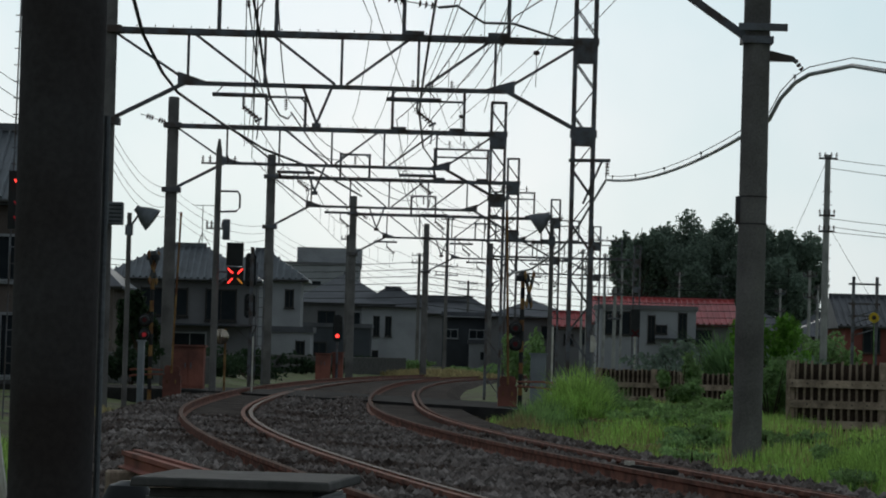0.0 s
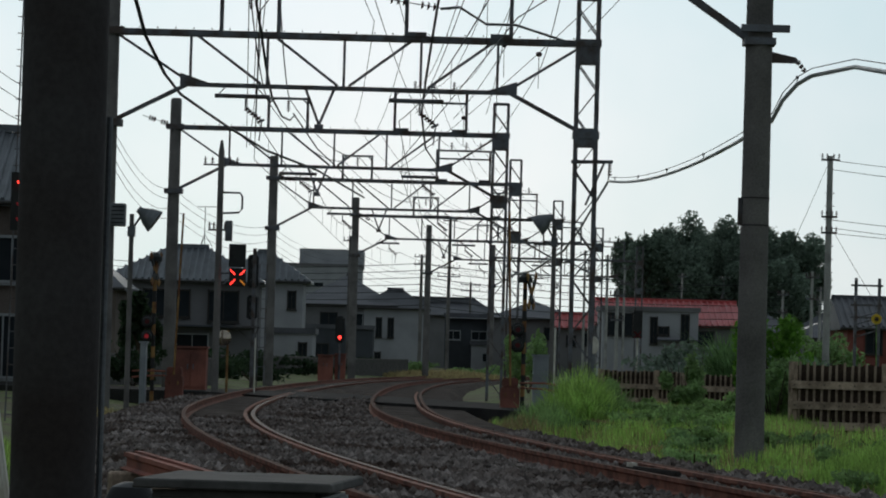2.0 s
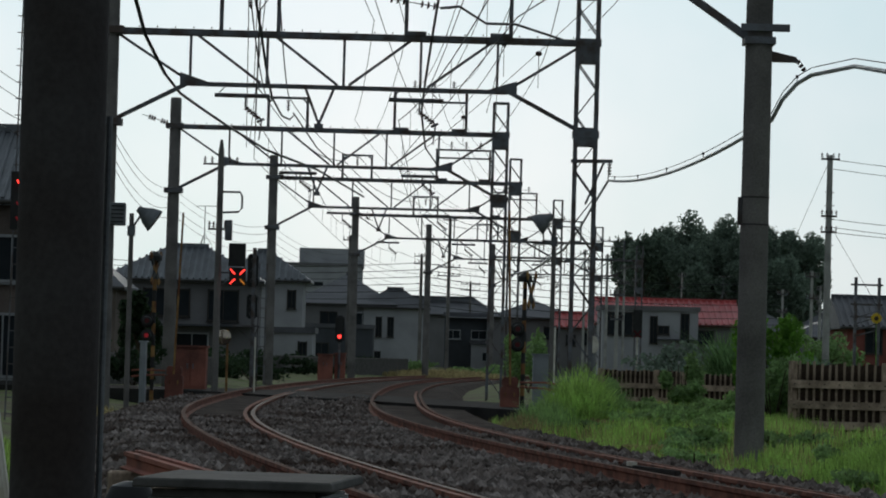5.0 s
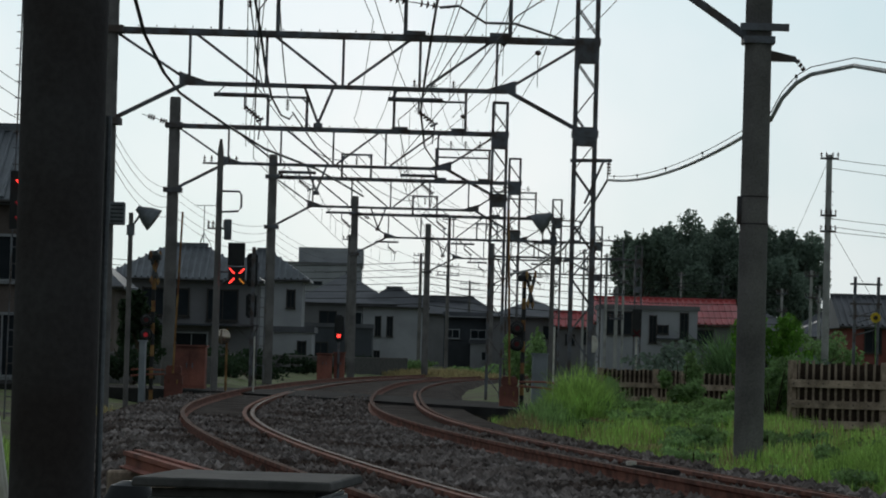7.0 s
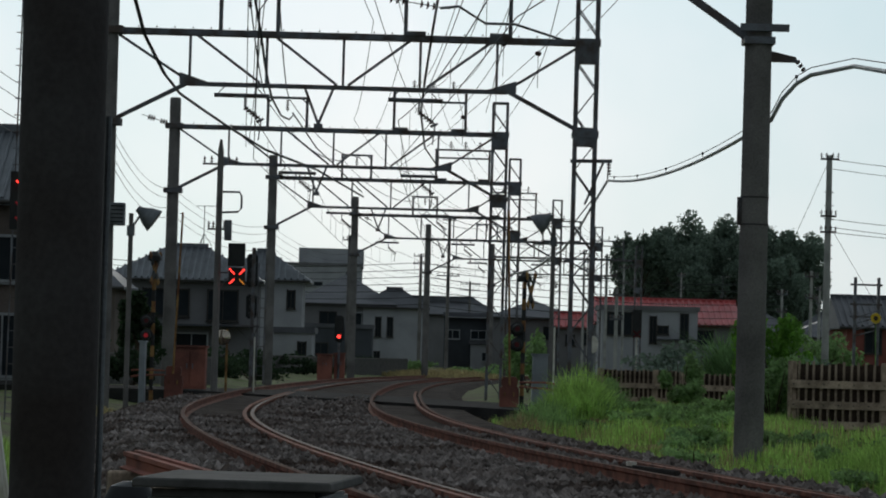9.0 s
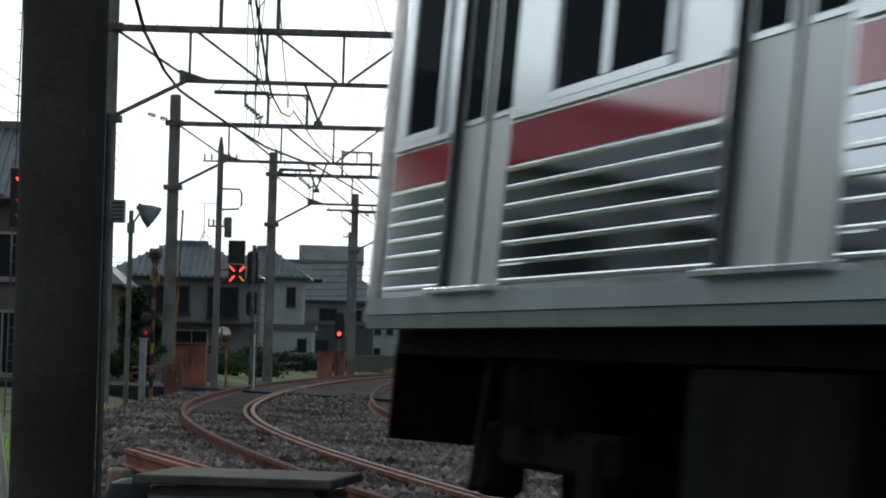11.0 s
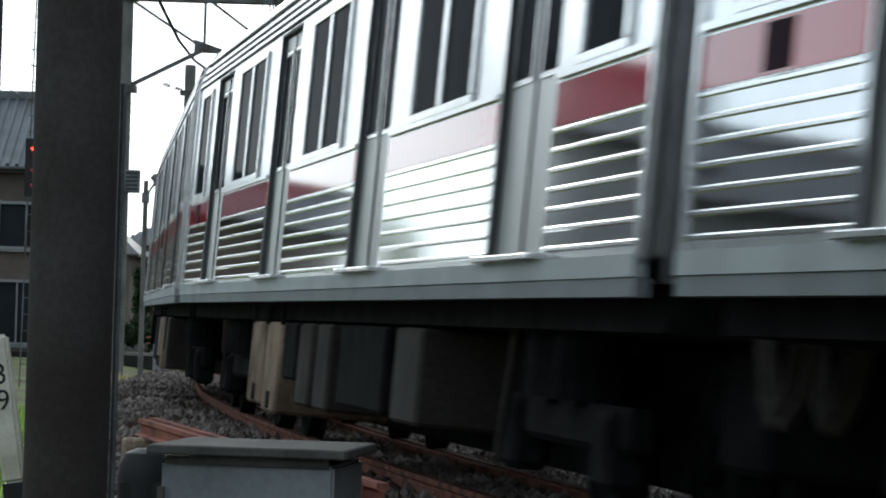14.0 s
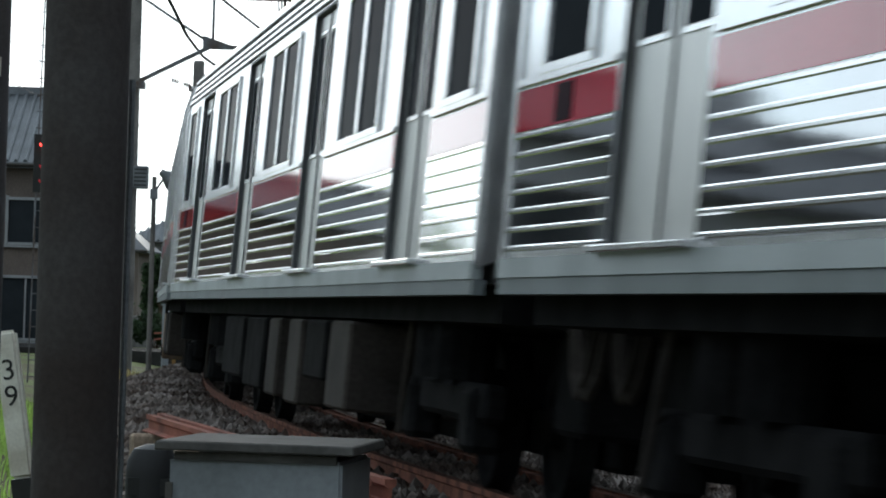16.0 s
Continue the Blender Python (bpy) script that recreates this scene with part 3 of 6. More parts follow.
# ---------------------------------------------------------------- line side
def right_pole():
    t = thing("concrete_pole", "tall round concrete pole with a steel collar and cable bracket", "pole", pose(3.98, 42.6, 0))
    bm = B()
    lathe(bm, [(0.195, -0.8), (0.19, 0.0), (0.165, 7.5), (0.16, 9.0)], 28)
    part("shaft", bm, CONCRETE, t, smooth=True)
    bm = B()
    box(bm, 0.40, 0.42, 0.09, (0, 0, 5.12))
    box(bm, 0.62, 0.1, 0.09, (0.06, -0.2, 5.28))
    part("collar", bm, DARK_STEEL, t)
    bm = B()
    bar(bm, (-0.12, 0, 5.15), (-1.55, 0.2, 6.15), 0.16, 0.10)
    part("brace", bm, DARK_STEEL, t)
    bm = B()
    vs = [bm.verts.new((x, y, z)) for y in (-0.04, 0.04) for x, z in ((0.15, 4.86), (0.15, 5.0), (0.48, 4.93), (0.52, 4.86))]
    bm.faces.new(vs[:4])
    bm.faces.new(vs[4:])
    for i in range(4):
        bm.faces.new((vs[i], vs[(i + 1) % 4], vs[4 + (i + 1) % 4], vs[4 + i]))
    arm = part("bracket", bm, DARK_STEEL, t)
    bm = B()
    for k in range(3):
        bar(bm, (0.5 + 0.035 * k, 0, 4.88 - 0.045 * k), (0.53 + 0.035 * k, 0, 4.85 - 0.045 * k), 0.07, 0.05, seg=8)
    part("insulator", bm, PORCELAIN, arm)
    bm = B()
    for z in (3.1, 2.75):
        lathe(bm, [(0.184, z), (0.186, z), (0.186, z + 0.02), (0.184, z + 0.02)], 24)
    box(bm, 0.06, 0.1, 0.36, (-0.19, -0.02, 2.93))
    part("band", bm, NEAR_STEEL, t)


right_pole()


def sag(a, b, drop, n=14):
    a, b = Vector(a), Vector(b)
    return [a.lerp(b, i / n) + Vector((0, 0, -drop * 4 * (i / n) * (1 - i / n))) for i in range(n + 1)]


def feeder_cable():
    t = thing("feeder_cable", "thick pale sheathed cable slung from a messenger wire", "cable")
    pts = sag((3.72, 76, 5.12), (4.18, 42.75, 4.16), 0.27) + [Vector((4.3, 42.6, 4.42)), Vector((4.47, 42.5, 4.62)), Vector((4.62, 42.2, 4.71)), Vector((4.9, 40, 4.64)), Vector((4.82, 36, 4.22))]
    pts += sag((4.82, 36, 4.22), (8.5, 8, 4.6), 0.3)[1:]
    bm = B()
    tube(bm, [p + Vector((0, 0, -0.04)) for p in pts], 0.055, 8)
    part("sheath", bm, CABLE, t, smooth=True)
    bm = B()
    tube(bm, [p + Vector((0, 0, 0.055)) for p in pts], 0.014, 5)
    part("messenger", bm, WIRE, t)
    for i in range(1, len(pts) - 1, 3):
        bm = B()
        box(bm, 0.035, 0.035, 0.04, pts[i] + Vector((0, 0, 0.05)))
        bar(bm, pts[i] + Vector((0, 0, 0.06)), pts[i] + Vector((0, 0, -0.04)), 0.012, seg=4)
        part("clip", bm, WIRE, t)
    bm = B()
    tube(bm, [(3.72, 76, 5.06), (3.4, 76.05, 4.5), (3.1, 76.1, 3.95), (2.9, 80, 3.6), (2.4, 88, 3.3), (1.9, 92, 3.26)], 0.055, 8)
    part("tail", bm, CABLE, t, smooth=True)
    # bracket on the lattice post
    a = thing("cable_bracket", "dark steel cable bracket with an insulator on a lattice post", "bracket")
    bm = B()
    bar(bm, (2.85, 75.7, 5.48), (3.8, 75.7, 5.5), 0.07, 0.08)
    bar(bm, (3.2, 75.7, 4.5), (3.6, 75.7, 5.46), 0.05)
    part("arm", bm, DARK_STEEL, a)
    bm = B()
    for k in range(4):
        bar(bm, (3.74, 75.8, 5.44 - 0.07 * k), (3.74, 75.8, 5.40 - 0.07 * k), 0.11, 0.07, seg=8)
    bar(bm, (3.74, 75.8, 5.5), (3.72, 75.95, 5.1), 0.03, seg=5)
    part("insulator", bm, PORCELAIN, a)


feeder_cable()


def flood_lamp(x, y, z0, z1, head, yaw, label):
    """A pole with a hooded crossing lamp."""
    t = thing("crossing_lamp", label, "lamp post", group="lamps at the level crossing")
    bm = B()
    lathe(bm, [(0.06, z0), (0.05, z1)], 12, Matrix.Translation((x, y, 0)))
    part("post", bm, CONCRETE, t, smooth=True)
    h = Vector(head)
    bm = B()
    tube(bm, [(x, y, z1 - 0.35), ((x + h.x) / 2, y, z1 - 0.05), (h.x - 0.08 * yaw, h.y, h.z + 0.16)], 0.05, 6)
    box(bm, 0.16, 0.16, 0.22, (x, y, z1 - 0.38))
    part("arm", bm, GALV, t)
    bm = B()
    M = Matrix.Translation(h) @ Matrix.Rotation(radians(-55 * yaw), 4, "Y")
    lathe(bm, [(0.07, 0.28), (0.09, 0.2), (0.2, 0.02), (0.26, -0.14), (0.27, -0.18)][::-1], 18, M)
    part("hood", bm, GALV, t, "grey metal lamp hood", smooth=True)


flood_lamp(-6.78, 72, -0.6, 3.86, (-6.40, 71.8, 3.80), 1, "grey crossing lamp with a bell hood on a concrete post")
flood_lamp(2.66, 80, -0.6, 4.16, (2.36, 79.7, 4.25), -1, "grey crossing lamp with a bell hood on a concrete post")

RED_LIT = glow("lit_red_lamp", (1.0, 0.04, 0.03), 3.0)
RED_DIM = glow("dim_red_lamp", (0.5, 0.02, 0.03), 0.12)
AMBER_DIM = glow("dim_amber_bar", (0.7, 0.25, 0.03), 0.5)
LENS_DARK = mat("dark_red_lens", (0.10, 0.012, 0.015), 0.2, 0, 0.1, 4)


def crossing_signal(x, y, z0, z1, cross_x, label, lit):
    """A level-crossing warning post: striped post, crossed boards, two lamps, barrier box."""
    t = thing("crossing_signal", label, "crossing signal", group="warning posts at the level crossing")
    n = 14
    for k in range(n):
        bm = B()
        a, b = z0 + (z1 - z0) * k / n, z0 + (z1 - z0) * (k + 1) / n
        bar(bm, (x, y, a), (x, y, b), 0.10, seg=10)
        part("stripe", bm, YELLOW if k % 2 else BLACK, t)
    for s in (-1, 1):
        bm = B()
        M = Matrix.Translation((x + cross_x, y - 0.1, z1 - 0.28)) @ Matrix.Rotation(radians(72), 4, "Z") @ Matrix.Rotation(radians(s * 38), 4, "Y")
        box(bm, 0.13, 0.025, 0.95, (0, -0.02 * s, 0), M)
        bd = part("crossed_board", bm, YELLOW, t, "yellow and black crossed board")
        for k in (-1, 1):
            bm = B()
            box(bm, 0.134, 0.03, 0.2, (0, -0.02 * s, k * 0.22), M)
            part("stripe", bm, BLACK, bd)
    for k, z in enumerate((z0 + 1.85, z0 + 2.2)):
        bm = B()
        lathe(bm, [(0.16, -0.02), (0.16, 0.02), (0.11, 0.03), (0.11, 0.16), (0.1, 0.18)], 16, Matrix.Translation((x - 0.14 * (1 if k else 1), y - 0.1, z)) @ Matrix.Rotation(radians(90), 4, "X"))
        h = part("lamp_hood", bm, BLACK, t, smooth=True)
        bm = B()
        bar(bm, (x - 0.14, y - 0.20, z), (x - 0.14, y - 0.287, z), 0.11, seg=14)
        part("lens", bm, RED_DIM if (lit and k == 0) else LENS_DARK, h)
    bm = B()
    lathe(bm, [(0.05, 0), (0.16, -0.1), (0.17, -0.22)], 12, Matrix.Translation((x, y, z1 + 0.12)))
    part("bell", bm, BLACK, t, smooth=True)


crossing_signal(-6.93, 80, -0.6, 3.15, 0.02, "yellow and black crossing signal with red lamps", True)
crossing_signal(1.84, 74, -0.6, 2.75, 0.14, "weathered yellow and black crossing signal with crossed boards", False)


def barrier(x, y, s, label):
    t = thing("barrier_machine", label, "crossing barrier", group="barriers at the level crossing")
    bm = B()
    box(bm, 0.42, 0.4, 0.75, (x, y, -0.05))
    box(bm, 0.36, 0.36, 0.22, (x, y, 0.42))
    bevel(bm, 0.03, 2)
    part("housing", bm, RUST_RED, t)
    for k in range(5):
        bm = B()
        box(bm, 0.03, 0.43, 0.09, (x - 0.2 + 0.1 * k, y - 0.005, 0.15))
        part("fin", bm, YELLOW if k % 2 else RUST_RED, t)
    bm = B()
    for k in range(2):
        tube(bm, [(x - s * 0.2, y - 0.25, 0.32 + 0.1 * k), (x - s * 0.75, y - 0.25, 0.30 + 0.13 * k), (x - s * 1.0, y - 0.25, 0.26 + 0.15 * k)], 0.05, 6)
    part("counterweight", bm, RUST_RED, t)
    bm = B()
    bar(bm, (x, y - 0.27, 0.35), (x + s * 0.12, y - 0.27, 4.2), 0.05, seg=6)
    part("boom", bm, YELLOW, t, "raised yellow boom")


barrier(-6.35, 79.5, 1, "rust-red barrier machine with a raised boom beside the track")
barrier(1.55, 73.5, -1, "rust-red barrier machine with a raised boom beside the track")


def obstruction_signal(x, y, z, pole_x, z1, label):
    t = thing("obstruction_signal", label, "warning signal")
    bm = B()
    lathe(bm, [(0.09, -0.6), (0.075, z1 - 0.3), (0.03, z1)], 12, Matrix.Translation((pole_x, y, 0)))
    part("mast", bm, CONCRETE, t, smooth=True)
    bm = B()
    box(bm, 0.42, 0.1, 0.46, (x, y, z))
    bevel(bm, 0.02, 2)
    p = part("board", bm, BLACK, t)
    bm = B()
    box(bm, 0.42, 0.28, 0.58, (x - 0.02, y, z + 0.55))
    part("hood", bm, BLACK, t)
    for k, (sx, sz) in enumerate(((-1, 1), (1, 1), (-1, -1), (1, -1))):
        bm = B()
        c = Vector((x + sx * 0.125, y - 0.06, z + sz * 0.125))
        bar(bm, c - Vector((sx * 0.062, 0, sz * 0.062)), c + Vector((sx * 0.062, 0, sz * 0.062)), 0.034, 0.034)
        part("light_bar", bm, AMBER_DIM if k == 3 else RED_LIT, p, "glowing red bar")
    bm = B()
    bar(bm, (pole_x, y, z + 0.1), (x, y, z + 0.1), 0.05, seg=6)
    bar(bm, (pole_x, y, z - 0.35), (x - 0.1, y, z + 0.1), 0.04, seg=6)
    part("bracket", bm, DARK_STEEL, t)
    # fittings on the mast
    for zz, hw in ((5.65, 0.45), (4.0, 0.28)):
        bm = B()
        bar(bm, (pole_x - hw, y, zz), (pole_x + hw, y, zz), 0.05, seg=6)
        f = part("crossarm", bm, DARK_STEEL, t)
        for q in (-0.9, -0.5, 0.5, 0.9):
            bm = B()
            insulator(bm, (pole_x + hw * q, y, zz), 2, 0.045)
            part("insulator", bm, PORCELAIN, f)
    bm = B()
    tube(bm, [(pole_x, y, 4.95), (pole_x + 0.5, y, 4.95), (pole_x + 0.56, y, 4.85), (pole_x + 0.56, y, 4.55), (pole_x + 0.48, y, 4.45), (pole_x, y, 4.42)], 0.06, 6)
    part("hoop", bm, DARK_STEEL, t)
    bm = B()
    box(bm, 0.18, 0.2, 0.52, (pole_x + 0.24, y, 3.98))
    bevel(bm, 0.02, 1)
    part("junction_box", bm, GALV, t)
    return t


obstruction_signal(-5.19, 84, 2.81, -5.69, 6.27, "black warning signal with a glowing red cross on a slim mast")


def round_mirror(x, y, z, z0=-0.6):
    t = thing("traffic_mirror", "round orange-rimmed mirror on a post by the crossing", "mirror")
    bm = B()
    bar(bm, (x + 0.1, y + 0.06, z0), (x + 0.1, y + 0.06, z + 0.2), 0.06, seg=8)
    part("post", bm, YELLOW, t)
    bm = B()
    lathe(bm, [(0.19, 0.0), (0.2, 0.03), (0.17, 0.05), (0.0001, 0.07)], 24, Matrix.Translation((x, y, z)) @ Matrix.Rotation(radians(90), 4, "X"))
    part("mirror_face", bm, mat("tinted_mirror", (0.5, 0.42, 0.34), 0.2, 0.9, 0.1, 3), t, smooth=True)


round_mirror(-5.53, 84.5, 1.27)


def mast_signal(x, y, z, r=0.09):
    t = thing("block_signal", "black railway signal showing one red lamp", "railway signal")
    bm = B()
    bar(bm, (x, y + 0.15, -0.6), (x, y + 0.15, z + 1.0), 0.12, seg=10)
    part("mast", bm, DARK_STEEL, t)
    bm = B()
    box(bm, 0.42, 0.2, 1.2, (x, y, z + 0.35))
    bevel(bm, 0.08, 3)
    p = part("head", bm, BLACK, t)
    bm = B()
    lathe(bm, [(r, 0.0), (r, 0.03), (0.001, 0.05)], 16, Matrix.Translation((x, y - 0.1, z)) @ Matrix.Rotation(radians(90), 4, "X"))
    part("lamp", bm, RED_LIT, p, "lit red lamp")


mast_signal(-4.58, 150, 1.67, 0.085)


def ladder_mast():
    """The slim lattice signal mast behind the near pole, with red lamps."""
    t = thing("signal_mast", "slim ladder mast with two glowing red bars", "signal mast")
    x, y = -7.74, 60
    bm = B()
    for e in (-0.09, 0.09):
        bar(bm, (x + e, y, -0.6), (x + e * 0.4 + 0.06, y, 8), 0.03, seg=5)
    for k in range(26):
        bar(bm, (x - 0.08, y, -0.3 + 0.3 * k), (x + 0.09, y, -0.3 + 0.3 * k), 0.02, seg=5)
    part("ladder", bm, DARK_STEEL, t)
    bm = B()
    box(bm, 0.34, 0.1, 1.05, (x + 0.08, y - 0.1, 3.55))
    p = part("board", bm, BLACK, t)
    for z, m in ((3.86, RED_LIT), (3.47, RED_DIM), (3.2, RED_DIM)):
        bm = B()
        c = Vector((x + 0.06, y - 0.16, z))
        bar(bm, c - Vector((0.04, 0, -0.05)), c + Vector((0.04, 0, -0.05)), 0.05, 0.03)
        part("light_bar", bm, m, p)


ladder_mast()


def back_signal(x, y, z1):
    """A signal seen from behind: round mast, ladder, heads and a small platform."""
    t = thing("signal_mast", "dark signal mast with ladder and heads seen from behind", "signal mast")
    bm = B()
    bar(bm, (x, y, -0.6), (x, y, z1), 0.13, seg=10)
    part("mast", bm, DARK_STEEL, t)
    bm = B()
    for e in (0.17, 0.42):
        bar(bm, (x + e, y + 0.1, -0.5), (x + e, y + 0.1, z1 - 0.5), 0.035, seg=5)
    for k in range(int((z1 - 0.3) / 0.32)):
        bar(bm, (x + 0.17, y + 0.1, -0.2 + 0.32 * k), (x + 0.42, y + 0.1, -0.2 + 0.32 * k), 0.025, seg=5)
    part("ladder", bm, DARK_STEEL, t)
    for z, h in ((z1 - 0.75, 1.1), (z1 - 1.95, 0.8)):
        bm = B()
        box(bm, 0.36, 0.12, h, (x - 0.05, y + 0.18, z))
        bevel(bm, 0.05, 2)
        hd = part("head", bm, BLACK, t)
        for k in range(3):
            bm = B()
            bar(bm, (x - 0.05, y + 0.10, z + h * 0.3 * (k - 1)), (x - 0.05, y + 0.02, z + h * 0.3 * (k - 1)), 0.16, 0.12, seg=10)
            part("lamp_case", bm, BLACK, hd)
    bm = B()
    box(bm, 0.9, 0.5, 0.05, (x - 0.2, y, z1 - 2.6))
    for e in (-0.6, 0.2):
        bar(bm, (x + e, y, z1 - 2.6), (x, y, z1 - 3.1), 0.04, seg=5)
    part("platform", bm, DARK_STEEL, t)


back_signal(-6.25, 110, 4.35)


def speaker_box():
    t = thing("horn_box", "grey box-shaped loudspeaker on a gantry pole", "loudspeaker")
    bm = B()
    box(bm, 0.34, 0.3, 0.52, (-7.44, 75.7, 3.98))
    bevel(bm, 0.02, 1)
    b = part("body", bm, GALV, t)
    for k in range(5):
        bm = B()
        box(bm, 0.28, 0.02, 0.03, (-7.44, 75.54, 3.8 + 0.09 * k))
        part("louvre", bm, BLACK, b)
    bm = B()
    bar(bm, (-7.75, 75.7, 4.0), (-7.5, 75.7, 4.0), 0.06, seg=6)
    part("bracket", bm, DARK_STEEL, t)


speaker_box()


def crossing_road():
    bm = B()
    pts = [(-30, 96), (-6.0, 84), (0.9, 69.5), (2.2, 66), (4.2, 66), (2.4, 75), (-3.5, 90), (-30, 103)]
    vs = [bm.verts.new((x, y, -0.1 if -8 < x < 4 else -0.14)) for x, y in pts]
    lo = [bm.verts.new((v.co.x, v.co.y, -0.7)) for v in vs]
    bm.faces.new(vs)
    for i in range(len(vs)):
        j = (i + 1) % len(vs)
        bm.faces.new((vs[i], vs[j], lo[j], lo[i]))
    ob = part("road", bm, ASPHALT)
    tagged(ob, "dark asphalt level crossing between the rails", "road", kind="structure")


crossing_road()


def equipment_hut(x0, x1, y, z1, label):
    t = thing("equipment_cabinet", label, "cabinet", pose((x0 + x1) / 2, y, 0), "cabinets by the crossing")
    w = x1 - x0
    bm = B()
    box(bm, w, 0.7, z1 + 0.6, (0, 0, (z1 - 0.6) / 2))
    bevel(bm, 0.02, 1)
    b = part("body", bm, RUST_RED, t)
    for k in range(2):
        bm = B()
        box(bm, w / 2 - 0.04, 0.02, z1 - 0.05, ((k - 0.5) * w / 2, -0.36, z1 / 2 - 0.05))
        d = part("door", bm, RUST_RED, t)
        bm = B()
        box(bm, 0.03, 0.03, 0.14, ((k - 0.5) * 0.15, -0.385, z1 / 2))
        part("handle", bm, DARK_STEEL, d)
    bm = B()
    box(bm, w + 0.08, 0.8, 0.05, (0, 0, z1 + 0.02))
    part("top", bm, RUST_RED, t)


equipment_hut(-7.0, -6.18, 88, 1.0, "rust-brown double-door cabinet beside the crossing")
equipment_hut(-5.52, -4.85, 150, 0.83, "rust-brown double-door cabinet beside the line")
equipment_hut(-4.78, -4.3, 150.5, 0.9, "narrow rust-brown cabinet beside the line")


def white_stake(x, y, z0, z1, d=0.05):
    t = thing("white_stake", "thin white marker stake in the grass", "stake", group="white stakes")
    bm = B()
    bar(bm, (x, y, z0), (x, y, z1), d, seg=8)
    part("rod", bm, WHITE, t)
    bm = B()
    bar(bm, (x, y, z1), (x, y, z1 + 0.04), d * 1.2, d * 0.6, seg=8)
    part("tip", bm, GALV, t)


white_stake(2.9, 85, -0.5, 1.76, 0.07)
white_stake(-4.72, 84.5, -0.5, 1.3, 0.04)


def joint_cover():
    t = thing("joint_cover", "pale grey plate lying along a rail joint", "rail plate")
    a, b = Vector((1.808, 31.431, -0.03)), Vector((2.181, 30.079, -0.03))
    bm = B()
    bar(bm, a, b, 0.06, 0.05)
    bevel(bm, 0.012, 2)
    part("plate", bm, UNDER_GREY, t)
    bm = B()
    bar(bm, a + Vector((0, 0, 0.035)), a.lerp(b, 0.12) + Vector((0, 0, 0.035)), 0.05, 0.04)
    part("clamp", bm, WHITE, t)


joint_cover()


def block_wall(x0, y0, x1, y1, z1, label):
    t = thing("block_wall", label, "wall", group="garden walls")
    a, b = Vector((x0, y0, 0)), Vector((x1, y1, 0))
    d = (b - a).normalized()
    n = int((b - a).length / 1.6)
    for k in range(n):
        p, q = a.lerp(b, k / n), a.lerp(b, (k + 0.985) / n)
        bm = B()
        bar(bm, p + Vector((0, 0, (z1 - 0.7) / 2)), q + Vector((0, 0, (z1 - 0.7) / 2)), 0.15, z1 + 0.7)
        part("panel", bm, LID, t)
        bm = B()
        bar(bm, p + Vector((0, 0, z1 + 0.03)), q + Vector((0, 0, z1 + 0.03)), 0.2, 0.06)
        part("coping", bm, CONCRETE, t)


block_wall(-7.6, 188, -2.2, 220, 0.6, "low dark block wall along the line")
block_wall(-15, 122, -7.6, 188, 0.65, "low dark block wall along the line")
block_wall(-11.5, 100, -8.6, 124, 0.6, "low dark block wall along the line")


# ---------------------------------------------------------------- buildings
WALL_GREY = mat("grey_render", (0.185, 0.18, 0.185), 0.85, 0, 0.12, 0.5, 0.004, 20)
WALL_PALE = mat("pale_render", (0.37, 0.37, 0.385), 0.85, 0, 0.10, 0.5, 0.004, 20)
WALL_DARK = mat("dark_siding", (0.07, 0.075, 0.085), 0.75, 0, 0.15, 0.5, 0.004, 20)
WALL_BROWN = mat("brown_siding", (0.16, 0.13, 0.115), 0.8, 0, 0.2, 0.5, 0.004, 20)
WALL_BRICK = mat("brick_red_siding", (0.25, 0.085, 0.07), 0.8, 0, 0.15, 0.5, 0.004, 20)
TILE_GREY = mat("blue_grey_roof_tile", (0.14, 0.15, 0.165), 0.45, 0, 0.2, 1.0, 0.003, 20, rand=0.2)
ROOF_DARK = mat("dark_slate_roof", (0.09, 0.09, 0.10), 0.55, 0, 0.2, 0.6, 0.004, 10, rand=0.15)
ROOF_RED = mat("red_painted_roof", (0.46, 0.085, 0.085), 0.5, 0, 0.15, 0.5, 0.002, 10, rand=0.1)
FRAME_ALU = mat("aluminium_frame", (0.35, 0.36, 0.37), 0.45, 0.5, 0.1, 3)
FRAME_DARK = mat("dark_bronze_frame", (0.05, 0.045, 0.04), 0.5, 0.3, 0.1, 3)


def add_window(h, x, y, z, w, hh, frame_mat=FRAME_ALU, bars=1):
    bm = B()
    for e in (-w / 2, w / 2):
        box(bm, 0.08, 0.12, hh + 0.16, (x + e, y, z))
    for e in (-hh / 2, hh / 2):
        box(bm, w, 0.12, 0.08, (x, y, z + e))
    for k in range(bars):
        box(bm, 0.05, 0.10, hh, (x - w / 2 + w * (k + 1) / (bars + 1), y + 0.01, z))
    win = part("window", bm, frame_mat, h)
    for k in range(bars + 1):
        bm = B()
        pw = w / (bars + 1)
        box(bm, pw - 0.03, 0.03, hh - 0.04, (x - w / 2 + pw * (k + 0.5), y + 0.03, z))
        part("pane", bm, HOUSE_GLASS, win)
    bm = B()
    box(bm, w + 0.2, 0.16, 0.05, (x, y - 0.05, z - hh / 2 - 0.08))
    part("sill", bm, frame_mat, win)


